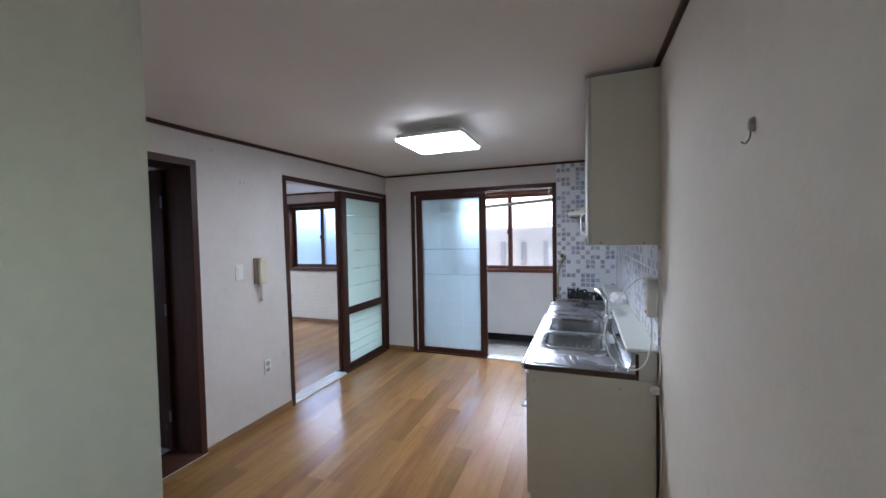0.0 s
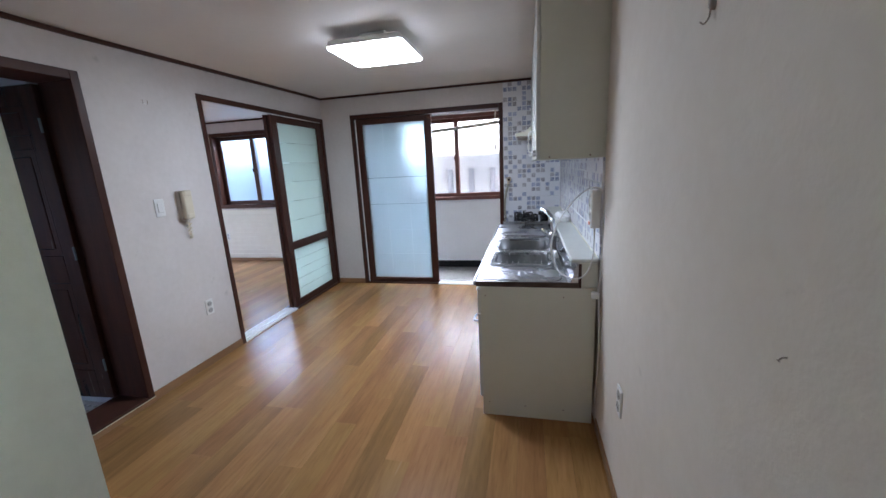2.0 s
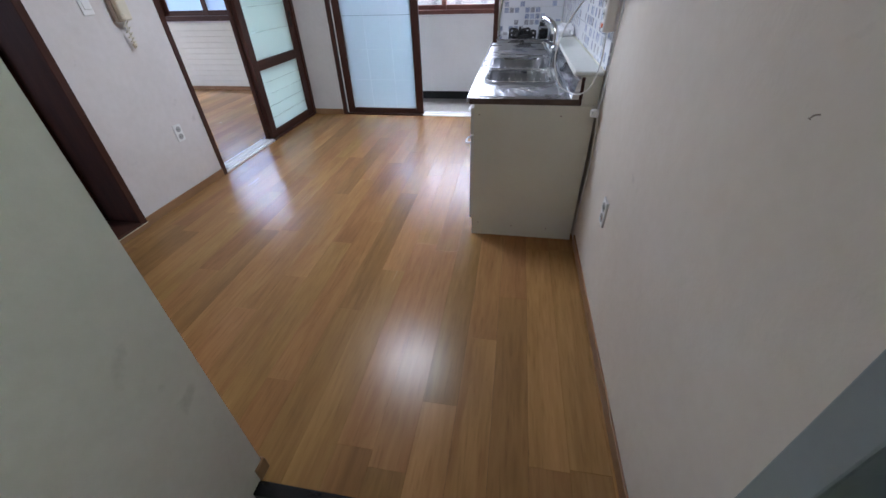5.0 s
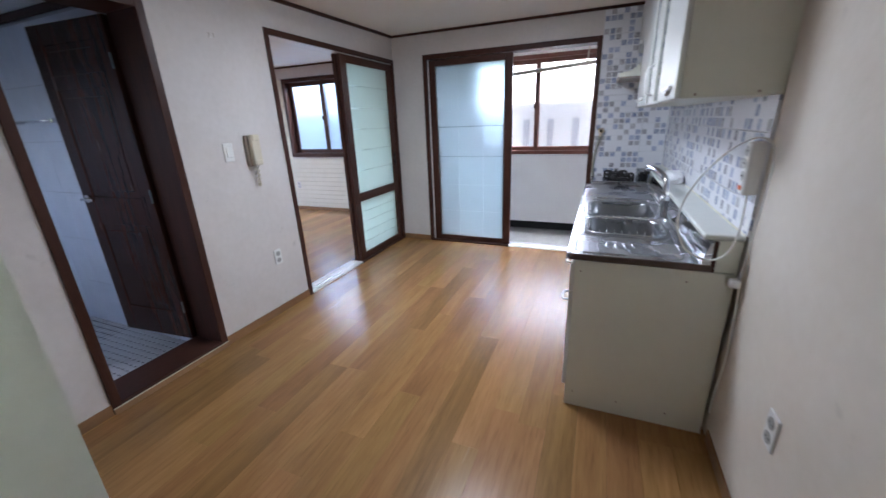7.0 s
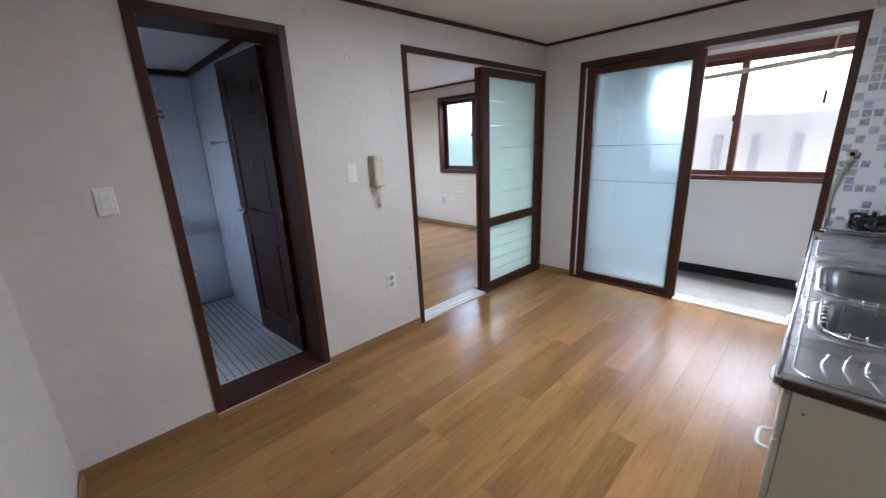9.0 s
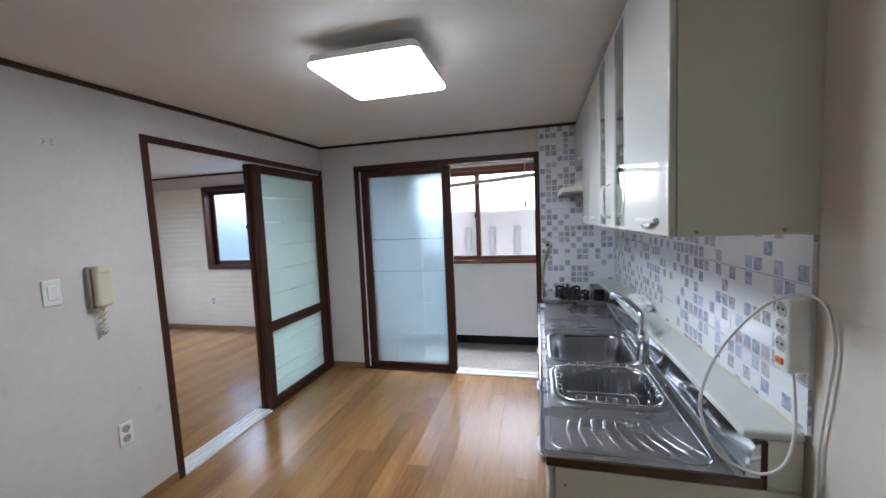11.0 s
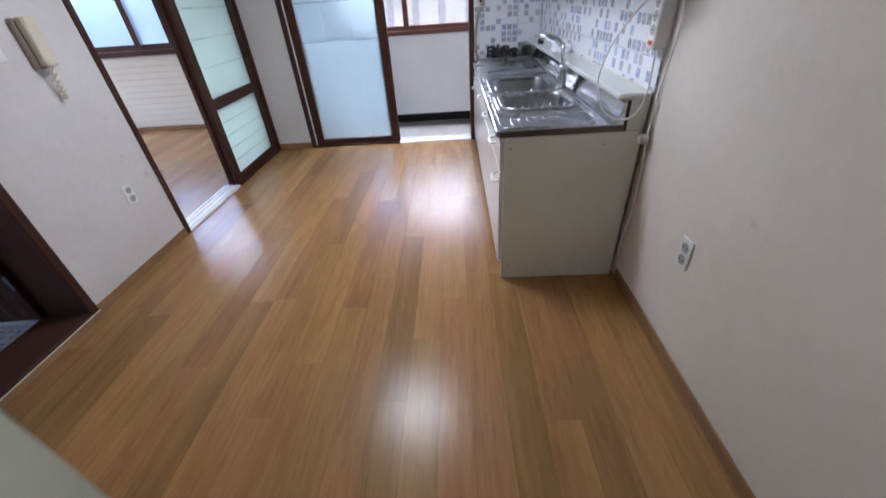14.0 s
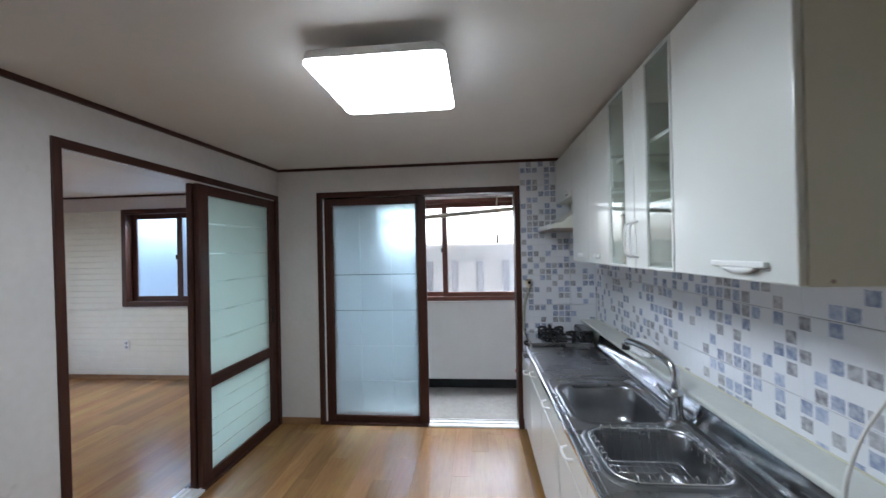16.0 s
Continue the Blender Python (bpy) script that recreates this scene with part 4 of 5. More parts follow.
for y0, y1 in SINKS:
    cy, hy, cx, hx = (y0 + y1) / 2, (y1 - y0) / 2, (SX0 + SX1) / 2, (SX1 - SX0) / 2
    bm = bmesh.new()
    rings = []
    for dx, z, r in ((0.020, TOPZ + 0.0005, 0.095), (0.012, TOPZ + 0.006, 0.094), (0.0, TOPZ + 0.004, 0.092), (-0.006, TOPZ - 0.006, 0.090), (-0.014, TOPZ - 0.09, 0.088),
                     (-0.026, TOPZ - 0.145, 0.082), (-0.042, TOPZ - 0.168, 0.074), (-0.066, TOPZ - 0.175, 0.06)):
        rings.append([(x, y, z) for x, y in round_rect(cx, cy, hx + dx, hy + dx, r, 9)])
    loft(bm, rings, cap=True)
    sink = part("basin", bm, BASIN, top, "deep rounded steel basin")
    bm = bmesh.new()
    disc(bm, (cx + 0.02, cy, TOPZ - 0.1745), (0, 0, 1), 0.055, 0.004, 24)
    disc(bm, (cx + 0.02, cy, TOPZ - 0.1705), (0, 0, 1), 0.040, 0.006, 24)
    part("drain", bm, CHROME, sink, "steel basket drain")

# dish rack hung in the near basin
rack = thing("dish_rack", (-0.04, 2.52, 0.83), "thin steel wire dish rack hanging in a sink basin", "dish rack")
y0, y1 = SINKS[1]
cy, hy, cx, hx = (y0 + y1) / 2, (y1 - y0) / 2, (SX0 + SX1) / 2, (SX1 - SX0) / 2
part("rim_wire", tube(bmesh.new(), [(x, y, TOPZ + 0.010) for x, y in round_rect(cx, cy, hx - 0.004, hy - 0.004, 0.088, 8)], 0.0035, 8, closed=True), WIRE, rack)
part("base_wire", tube(bmesh.new(), [(x, y, TOPZ - 0.10) for x, y in round_rect(cx, cy, hx - 0.045, hy - 0.045, 0.03, 6)], 0.0028, 8, closed=True), WIRE, rack)
for i in range(11):
    x = cx - hx + 0.06 + i * (2 * hx - 0.12) / 10
    part("wire", tube(bmesh.new(), smooth_path([(x, y0 + 0.006, TOPZ + 0.010), (x, y0 + 0.026, TOPZ - 0.03), (x, y0 + 0.045, TOPZ - 0.10), (x, cy, TOPZ - 0.104),
                                               (x, y1 - 0.045, TOPZ - 0.10), (x, y1 - 0.026, TOPZ - 0.03), (x, y1 - 0.006, TOPZ + 0.010)], 3), 0.0014, 6), BASIN, rack)
for i in range(6):
    y = y0 + 0.075 + i * (y1 - y0 - 0.15) / 5
    part("cross_wire", tube(bmesh.new(), [(cx - hx + 0.05, y, TOPZ - 0.1015), (cx + hx - 0.05, y, TOPZ - 0.1015)], 0.0014, 6), WIRE, rack)
# short bent prongs standing round the rim
for i in range(8):
    x = cx - hx + 0.07 + i * (2 * hx - 0.14) / 7
    for ya, sgn in ((y0 + 0.004, 1), (y1 - 0.004, -1)):
        part("prong", tube(bmesh.new(), smooth_path([(x, ya, TOPZ + 0.010), (x, ya + sgn * 0.004, TOPZ + 0.024), (x, ya + sgn * 0.018, TOPZ + 0.022), (x, ya + sgn * 0.022, TOPZ - 0.022)], 4), 0.0024, 6), WIRE, rack)
for i in range(7):
    y = y0 + 0.07 + i * (y1 - y0 - 0.14) / 6
    for sgn in (-1, 1):
        xa = cx + sgn * (hx - 0.004)
        part("prong", tube(bmesh.new(), smooth_path([(xa, y, TOPZ + 0.010), (xa - sgn * 0.004, y, TOPZ + 0.024), (xa - sgn * 0.018, y, TOPZ + 0.022), (xa - sgn * 0.022, y, TOPZ - 0.022)], 4), 0.0024, 6), WIRE, rack)

# tap
tap = thing("kitchen_tap", (0.172, 2.80, TOPZ), "chrome single-lever kitchen tap with a long swivel spout", "tap")
bm = bmesh.new()
TB = Vector((0.172, 2.80, TOPZ))
disc(bm, TB, (0, 0, 1), 0.031, 0.012, 24)
loft(bm, [[(TB.x + r * math.cos(a * math.tau / 20), TB.y + r * math.sin(a * math.tau / 20), TB.z + z) for a in range(20)] for r, z in
          ((0.029, 0.012), (0.027, 0.03), (0.026, 0.09), (0.029, 0.10), (0.028, 0.125), (0.016, 0.138))])
part("body", bm, CHROME, tap)
tip = Vector((0.098, 3.13, 1.070))
part("spout", tube(bmesh.new(), smooth_path([TB + Vector((0, 0, 0.13)), TB + Vector((0, 0, 0.17)), TB + Vector((-0.001, 0.006, 0.208)), TB + Vector((-0.010, 0.045, 0.236)), TB + Vector((-0.035, 0.16, 0.258)), tip + Vector((0.012, -0.05, 0.014)), tip + Vector((0.002, -0.012, 0.006)), tip + Vector((0, 0, -0.02))], 6), 0.0165, 14), CHROME, tap)
part("aerator", disc(bmesh.new(), tip + Vector((0, 0, -0.035)), (0, 0, 1), 0.0190, 0.028, 16), BLACK_GL, tap, "dark aerator nozzle")
part("lever", tube(bmesh.new(), smooth_path([TB + Vector((-0.010, 0.0, 0.075)), TB + Vector((-0.045, 0.004, 0.122)), TB + Vector((-0.078, 0.008, 0.152))], 5), [0.018] * 4 + [0.016] * 4 + [0.012] * 3, 12), CHROME, tap, "stout chrome lever")

# stone ledge behind the worktop
ledge = thing("stone_ledge", (0.25, 1.99, 0.80), "pale stone ledge running behind the sink", "ledge")
part("block", boxed(CX1 + 0.046, 0.348, 2.006, BY - 0.014, 0.78, 0.928), CAB, ledge, "cream boxed-in support")
part("wood_strip", boxed(CX1 + 0.0405, CX1 + 0.0555, 1.998, 2.0055, 0.79, 0.926), BROWN, ledge, "dark wooden end of the support")
part("slab", boxed(0.212, 0.352, 2.003, BY - 0.014, 0.928, 0.952, bevel=0.010, seg=3), MARBLE, ledge)
part("sealant", boxed(0.344, 0.352, 2.01, BY - 0.014, 0.950, 0.956, bevel=0.002), SILICONE, ledge, "yellowed sealant bead")

# gas stove
stove = thing("gas_stove", (-0.02, 4.22, 0.68), "steel two-burner gas stove with black pan supports", "stove")
part("body", boxed(-0.255, 0.205, 4.025, 4.425, 0.685, 0.838, bevel=0.006), STEEL, stove)
part("top_plate", boxed(-0.262, 0.210, 4.018, 4.43, 0.838, 0.850, bevel=0.005), POLISHED, stove, "bright steel top plate")
part("back_board", boxed(0.125, 0.205, 4.03, 4.30, 0.850, 0.935, bevel=0.012), BLACK_GL, stove, "dark upright back")
for x, y in ((0.0, 4.135), (-0.05, 4.325)):
    b = part("burner", disc(bmesh.new(), (x, y, 0.850), (0, 0, 1), 0.045, 0.02, 24, 0.035), BLACK, stove, "black burner head")
    part("ring", tube(bmesh.new(), [(x + 0.088 * math.cos(a * math.tau / 24), y + 0.088 * math.sin(a * math.tau / 24), 0.868) for a in range(24)], 0.0085, 8, closed=True), BLACK, b)
    for k in range(5):
        a = k * math.tau / 5 + 0.3
        c, s = math.cos(a), math.sin(a)
        part("pan_support", tube(bmesh.new(), [(x + 0.10 * c, y + 0.10 * s, 0.850), (x + 0.10 * c, y + 0.10 * s, 0.896), (x + 0.085 * c, y + 0.085 * s, 0.902), (x + 0.035 * c, y + 0.035 * s, 0.896)], 0.0105, 8), BLACK, b)
for y in (4.12, 4.32):
    part("knob", disc(bmesh.new(), (-0.255, y, 0.775), (-1, 0, 0), 0.021, 0.022, 20, 0.018), BLACK_GL, stove)

# ---- wall cupboards ----
UX, U0, UZ0, UZ1 = 0.055, 2.0, 1.462, 2.298


def cupboard(y0, y1, z0, label):
    c = thing("wall_cupboard", (UX, y0, z0), label, "cupboard", "kitchen wall units")
    x1 = RX - 0.001
    part("back", boxed(x1 - 0.006, x1, y0, y1, z0, UZ1), CAB, c)
    for a, b in ((y0, y0 + 0.016), (y1 - 0.016, y1)):
        part("side", boxed(UX, x1 - 0.006, a, b, z0, UZ1, bevel=0.001), CAB, c)
    for a, b in ((z0, z0 + 0.016), (UZ1 - 0.016, UZ1)):
        part("shelf", boxed(UX, x1 - 0.006, y0 + 0.016, y1 - 0.016, a, b), CAB, c)
    return c


c = cupboard(U0, 2.508, UZ0, "cream wall cupboard with one glossy white door and grey handle")
d = part("door", boxed(UX - 0.02, UX - 0.001, U0 + 0.002, 2.506, UZ0 + 0.001, UZ1, bevel=0.005, seg=3), GLOSS, c, "glossy white door")
bm = bmesh.new()
box(bm, UX - 0.034, UX - 0.0205, 2.082, 2.284, UZ0 + 0.036, UZ0 + 0.052, bevel=0.004)
loft(bm, [[(UX - 0.0205, y, UZ0 + 0.037), (UX - 0.031, y, UZ0 + 0.037), (UX - 0.031 + 0.006 * u, y, UZ0 + 0.037 - 0.018 * (1 - u * u)), (UX - 0.0205, y, UZ0 + 0.037 - 0.018 * (1 - u * u))]
          for u, y in ((k / 5 - 1, 2.183 + 0.085 * (k / 5 - 1)) for k in range(11))][1:-1], cap=True, first=True)
part("handle", bm, WHITE_PL, d, "pale scooped bar handle")
for x in (0.10, 0.29):
    part("screw", disc(bmesh.new(), (x, U0, UZ0 + 0.012), (0, -1, 0), 0.005, 0.0015, 8), TAUPE_PL, c)

c = cupboard(2.51, 3.144, UZ0, "white wall cupboard with two narrow glazed doors and bow handles")
for z in (1.72, 1.98):
    part("shelf", boxed(UX + 0.02, RX - 0.02, 2.528, 3.126, z, z + 0.016), CAB, c)
YM = 2.83
for y0, y1, g0, g1, hy in ((2.512, YM - 0.0015, 2.524, 2.712, YM - 0.028), (YM + 0.0015, 3.142, 2.935, 3.130, YM + 0.028)):
    s0, s1 = (g1, y1) if g0 - y0 < 0.05 else (y0, g0)
    d = part("door", boxed(UX - 0.02, UX - 0.001, s0, s1, UZ0 + 0.001, UZ1, bevel=0.004), GLOSS, c, "glossy white door with a glass strip")
    e0, e1 = (y0, g0) if s0 == g1 else (g1, y1)
    part("edge_strip", boxed(UX - 0.02, UX - 0.001, e0, e1, UZ0 + 0.001, UZ1, bevel=0.002), GLOSS, d)
    for z0, z1 in ((UZ0 + 0.001, UZ0 + 0.012), (UZ1 - 0.012, UZ1)):
        part("edge_strip", boxed(UX - 0.0195, UX - 0.0015, g0, g1, z0, z1), GLOSS, d)
    p = part("pane", boxed(UX - 0.014, UX - 0.009, g0 - 0.003, g1 + 0.003, UZ0 + 0.010, UZ1 - 0.010), CABGLASS, d, "dark reflecting glass strip")
    p.visible_shadow = False
    bow_handle(d, (UX - 0.02, hy, 1.51), (UX - 0.02, hy, 1.665), (-0.034, 0, 0), 0.005)

c = cupboard(3.146, 3.89, UZ0, "white wall cupboard with two plain glossy doors")
for y0, y1, ky in ((3.148, 3.518, 3.33), (3.521, 3.888, 3.66)):
    d = part("door", boxed(UX - 0.02, UX - 0.001, y0, y1, UZ0 + 0.001, UZ1, bevel=0.004), GLOSS, c)
    part("knob", boxed(UX - 0.042, UX - 0.02, ky - 0.03, ky + 0.03, UZ0 + 0.035, UZ0 + 0.06, bevel=0.006), WHITE_PL, d, "small white knob")
c = cupboard(3.892, BY - 0.014, 1.93, "short white cupboard above the range hood")
d = part("door", boxed(UX - 0.02, UX - 0.001, 3.894, BY - 0.016, 1.931, UZ1, bevel=0.004), GLOSS, c)
part("knob", boxed(UX - 0.042, UX - 0.02, 4.0, 4.05, 1.95, 1.97, bevel=0.006), WHITE_PL, d)

# range hood
hood = thing("range_hood", (0.1, 4.15, 1.70), "slim cream range hood with a sloping front", "range hood")
bm = bmesh.new()
prof = [(-0.118, 1.705), (-0.118, 1.732), (-0.03, 1.748), (0.10, 1.85), (0.345, 1.90), (0.345, 1.705)]
loft(bm, [[(x, y, z) for x, z in prof] for y in (3.90, BY - 0.02)], cap=True, first=True, smooth=False)
part("canopy", bm, CAB, hood)
part("lip", boxed(-0.124, -0.112, 3.898, BY - 0.018, 1.700, 1.736, bevel=0.004), WHITE_PL, hood)
part("filter", boxed(-0.105, 0.32, 3.915, BY - 0.035, 1.694, 1.706), TAUPE_PL, hood, "grey grease filter")
part("duct_box", boxed(0.14, 0.345, 3.96, BY - 0.06, 1.84, 1.93), CAB, hood)

# ---- tiles ----
def tile_mesh(name, ax, w, h):
    bm = bmesh.new()
    if ax == "y":
        box(bm, -w / 2, w / 2, -0.009, 0, -h / 2, h / 2)
    else:
        box(bm, -0.009, 0, -w / 2, w / 2, -h / 2, h / 2)
    me = mesh_of(name, bm, TILE)
    return me


splash_b = structure("wall_tiling_north", boxed(-0.270, RX, BY - 0.003, BY - 0.0005, 0.0, 2.31), GROUT, "white wall tiles printed with blue-grey squares by the stove", "wall")
splash_e = structure("wall_tiling_east", boxed(RX - 0.003, RX - 0.0005, 2.0, BY - 0.012, 0.93, 1.46), GROUT, "white wall tiles printed with blue-grey squares above the sink", "wall")
tiles = {}


def lay(parent, ax, c0, c1, z0, z1, fixed):
    """One tile between given bounds, cut as needed."""
    w, h = round(c1 - c0 - 0.002, 4), round(z1 - z0 - 0.002, 4)
    if w < 0.01 or h < 0.01:
        return
    key = (ax, w, h)
    if key not in tiles:
        tiles[key] = tile_mesh("tile", ax, w, h)
    ob = new("tile", tiles[key])
    ob.parent = parent
    ob.location = ((c0 + c1) / 2, fixed, (z0 + z1) / 2) if ax == "y" else (fixed, (c0 + c1) / 2, (z0 + z1) / 2)


rows = [1.076 + k * 0.258 for k in range(-4, 5)] + [2.31]
for z0, z1 in zip(rows, rows[1:]):
    for c0, c1 in ((-0.270, 0.140), (0.140, RX - 0.0125)):
        lay(splash_b, "y", c0, c1, z0, min(z1, 2.31), BY - 0.003)
for z0, z1 in ((0.95, 1.076), (1.076, 1.334), (1.334, 1.46), (1.46, 1.592), (1.592, 1.85)):
    y = BY - 0.0125
    while y > (2.01 if z1 < 1.47 else 3.95):
        lay(splash_e, "x", max(y - 0.408, 2.0 if z1 < 1.47 else 3.893), y, z0, z1, RX - 0.003)
        y -= 0.408

# ---- ceiling lamp ----
lamp = thing("ceiling_lamp", (-0.98, 2.60, CZ), "square white led ceiling lamp, switched on", "lamp")
bm = bmesh.new()
LC = (-0.982, 2.598)
loft(bm, [[(x, y, z) for x, y in round_rect(*LC, h, h, r, 5)] for h, r, z in ((0.246, 0.03, 2.2125), (0.246, 0.03, 2.220), (0.241, 0.03, 2.244), (0.228, 0.03, 2.252))], cap=True, first=False)
part("housing", bm, WHITE_PL, lamp, "white rounded housing")
bm = bmesh.new()
loft(bm, [[(x, y, z) for x, y in round_rect(*LC, h, h, r, 5)] for h, r, z in ((0.2462, 0.03, 2.2125), (0.2465, 0.03, 2.209), (0.2455, 0.03, 2.205), (0.242, 0.028, 2.201), (0.234, 0.025, 2.199))], cap=True)
part("diffuser", bm, LED, lamp, "glowing white diffuser")
part("mounting_plate", boxed(LC[0] - 0.09, LC[0] + 0.09, LC[1] - 0.09, LC[1] + 0.09, 2.252, CZ - 0.001, bevel=0.004), WHITE_PL, lamp, "white mounting plate")


# ---- wall fittings ----
def wall_box(parent, name, side, y, z, w, h, t, material, label="", off=0.0, bevel=0.004):
    x0, x1 = (LX + off, LX + off + t) if side < 0 else (RX - off - t, RX - off)
    return part(name, boxed(x0, x1, y - w / 2, y + w / 2, z - h / 2, z + h / 2, bevel=bevel), material, parent, label)


def switch(side, y, z, label):
    s = thing("light_switch", (LX if side < 0 else RX, y, z), label, "switch", "wall switches")
    wall_box(s, "plate", side, y, z, 0.07, 0.12, 0.009, WHITE_PL)
    wall_box(s, "rocker", side, y, z, 0.040, 0.066, 0.006, WHITE_PL, off=0.009, bevel=0.003)
    return s


def socket(side, y, z, label):
    s = thing("wall_socket", (LX if side < 0 else RX, y, z), label, "socket", "wall sockets")
    wall_box(s, "plate", side, y, z, 0.07, 0.12, 0.009, WHITE_PL)
    for dz in (-0.026, 0.026):
        x = LX + 0.009 if side < 0 else RX - 0.009
        ax = (1, 0, 0) if side < 0 else (-1, 0, 0)
        part("socket_well", disc(bmesh.new(), (x - ax[0] * 0.001, y, z + dz), ax, 0.0205, 0.003, 20), GREY_PL, s, "round recessed outlet")
        for dy in (-0.0095, 0.0095):
            part("contact_hole", disc(bmesh.new(), (x + ax[0] * 0.001, y + dy, z + dz), ax, 0.0035, 0.002, 8), BLACK, s)
    return s


switch(-1, 2.117, 1.272, "white light switch beside the intercom handset")
switch(-1, 0.895, 1.252, "white light switch beside the bathroom door")
socket(-1, 2.358, 0.458, "white double wall socket below the intercom")
socket(1, 1.492, 0.487, "white double wall socket on the bare wall")

s = thing("wall_socket", (-5.17, ROOM_Y - 0.019, 0.43), "small socket on the white bedroom boards", "socket", "wall sockets")
part("plate", boxed(-5.205, -5.135, ROOM_Y - 0.028, ROOM_Y - 0.018, 0.37, 0.49, bevel=0.003), WHITE_PL, s)
for dz in (-0.026, 0.026):
    part("socket_well", disc(bmesh.new(), (-5.17, ROOM_Y - 0.027, 0.43 + dz), (0, -1, 0), 0.0205, 0.003, 16), GREY_PL, s)

phone = thing("intercom_phone", (LX, 2.30, 1.27), "aged cream intercom handset with a coiled cord", "intercom")
part("base", boxed(LX, LX + 0.03, 2.250, 2.315, 1.165, 1.375, bevel=0.008), TAUPE_PL, phone, "taupe wall base")
part("handset", boxed(LX + 0.028, LX + 0.066, 2.262, 2.335, 1.172, 1.378, bevel=0.012, seg=3), CREAM_PL, phone, "cream handset")
part("ear_rest", boxed(LX + 0.03, LX + 0.072, 2.268, 2.329, 1.335, 1.378, bevel=0.010), CREAM_PL, phone)
part("mouth_piece", boxed(LX + 0.03, LX + 0.070, 2.268, 2.329, 1.172, 1.212, bevel=0.010), CREAM_PL, phone)
pts = []
for i in range(120):
    a, t = i * math.tau / 9, i / 119
    u = math.sin(math.pi * t)
    pts.append((LX + 0.030 + 0.008 * math.cos(a), 2.283 + 0.030 * t + 0.009 * math.sin(a), 1.165 - 0.135 * u + 0.008 * math.cos(a)))
part("coiled_cord", tube(bmesh.new(), pts, 0.003, 6), CREAM_PL, phone, "cream coiled cord")


def staple_hook(y, z):
    h = thing("wall_clip", (LX, y, z), "small empty metal wall clip", "hook")
    part("clip", tube(bmesh.new(), [(LX, y - 0.016, z - 0.012), (LX + 0.012, y - 0.016, z - 0.012), (LX + 0.012, y - 0.016, z + 0.008), (LX + 0.003, y - 0.016, z + 0.01)], 0.0018, 6), TAUPE_PL, h)
    part("clip", tube(bmesh.new(), [(LX, y + 0.016, z - 0.012), (LX + 0.012, y + 0.016, z - 0.012), (LX + 0.012, y + 0.016, z + 0.008), (LX + 0.003, y + 0.016, z + 0.01)], 0.0018, 6), TAUPE_PL, h)
    part("strip", boxed(LX, LX + 0.002, y - 0.02, y + 0.02, z - 0.013, z - 0.010), WHITE_PL, h)


staple_hook(2.165, 1.968)

hook = thing("adhesive_hook", (RX, 0.966, 1.735), "clear adhesive hook with a bent metal wire", "hook")
bm = bmesh.new()
loft(bm, [[(RX - t, 0.966 + 0.0085 * s * math.cos(a * math.tau / 20), 1.752 + 0.016 * s * math.sin(a * math.tau / 20)) for a in range(20)] for t, s in ((0.0, 1.0), (0.004, 1.0), (0.009, 0.8), (0.011, 0.4))])
part("pad", bm, PADMAT, hook, "glossy clear pad")
part("wire", tube(bmesh.new(), smooth_path([(RX - 0.006, 0.966, 1.742), (RX - 0.008, 0.966, 1.724), (RX - 0.014, 0.966, 1.714), (RX - 0.016, 0.972, 1.714), (RX - 0.020, 0.976, 1.719)], 5), 0.0019, 8), TAUPE_PL, hook, "dull metal wire")



def wall_nail(y, z):
    """A small bent nail."""
    n = thing("wall_nail", (RX, y, z), "small bent nail in the bare wall", "nail")
    part("shank", tube(bmesh.new(), smooth_path([(RX + 0.004, y, z), (RX - 0.006, y, z - 0.001), (RX - 0.009, y + 0.002, z - 0.006)], 4), 0.0013, 6), TAUPE_PL, n)
    part("head", disc(bmesh.new(), (RX - 0.009, y + 0.002, z - 0.0065), (-0.6, 0.1, -0.8), 0.0026, 0.0012, 10), TAUPE_PL, n)


wall_nail(0.612, 1.158)

# power strip with its cable
strip = thing("power_strip", (0.32, 2.015, 1.11), "white three-way power strip hung on the tiles, cable looped", "power strip")
part("body", boxed(0.300, 0.349, 1.992, 2.052, 1.112, 1.304, bevel=0.009, seg=3), WHITE_PL, strip)
for k in range(3):
    z = 1.272 - 0.045 * k
    w = part("socket_well", disc(bmesh.new(), (0.3005, 2.022, z), (-1, 0, 0), 0.0200, 0.002, 20), GREY_PL, strip, "round outlet")
    part("well_rim", tube(bmesh.new(), [(0.2995, 2.022 + 0.0205 * math.cos(q * math.tau / 20), z + 0.0205 * math.sin(q * math.tau / 20)) for q in range(20)], 0.0018, 6, closed=True), WHITE_PL, w)
    for dy in (-0.009, 0.009):
        part("contact_hole", disc(bmesh.new(), (0.2985, 2.022 + dy, z), (-1, 0, 0), 0.003, 0.0015, 8), BLACK, w)
part("rocker", boxed(0.295, 0.302, 2.008, 2.036, 1.130, 1.146, bevel=0.002), ORANGE, strip, "orange rocker switch")
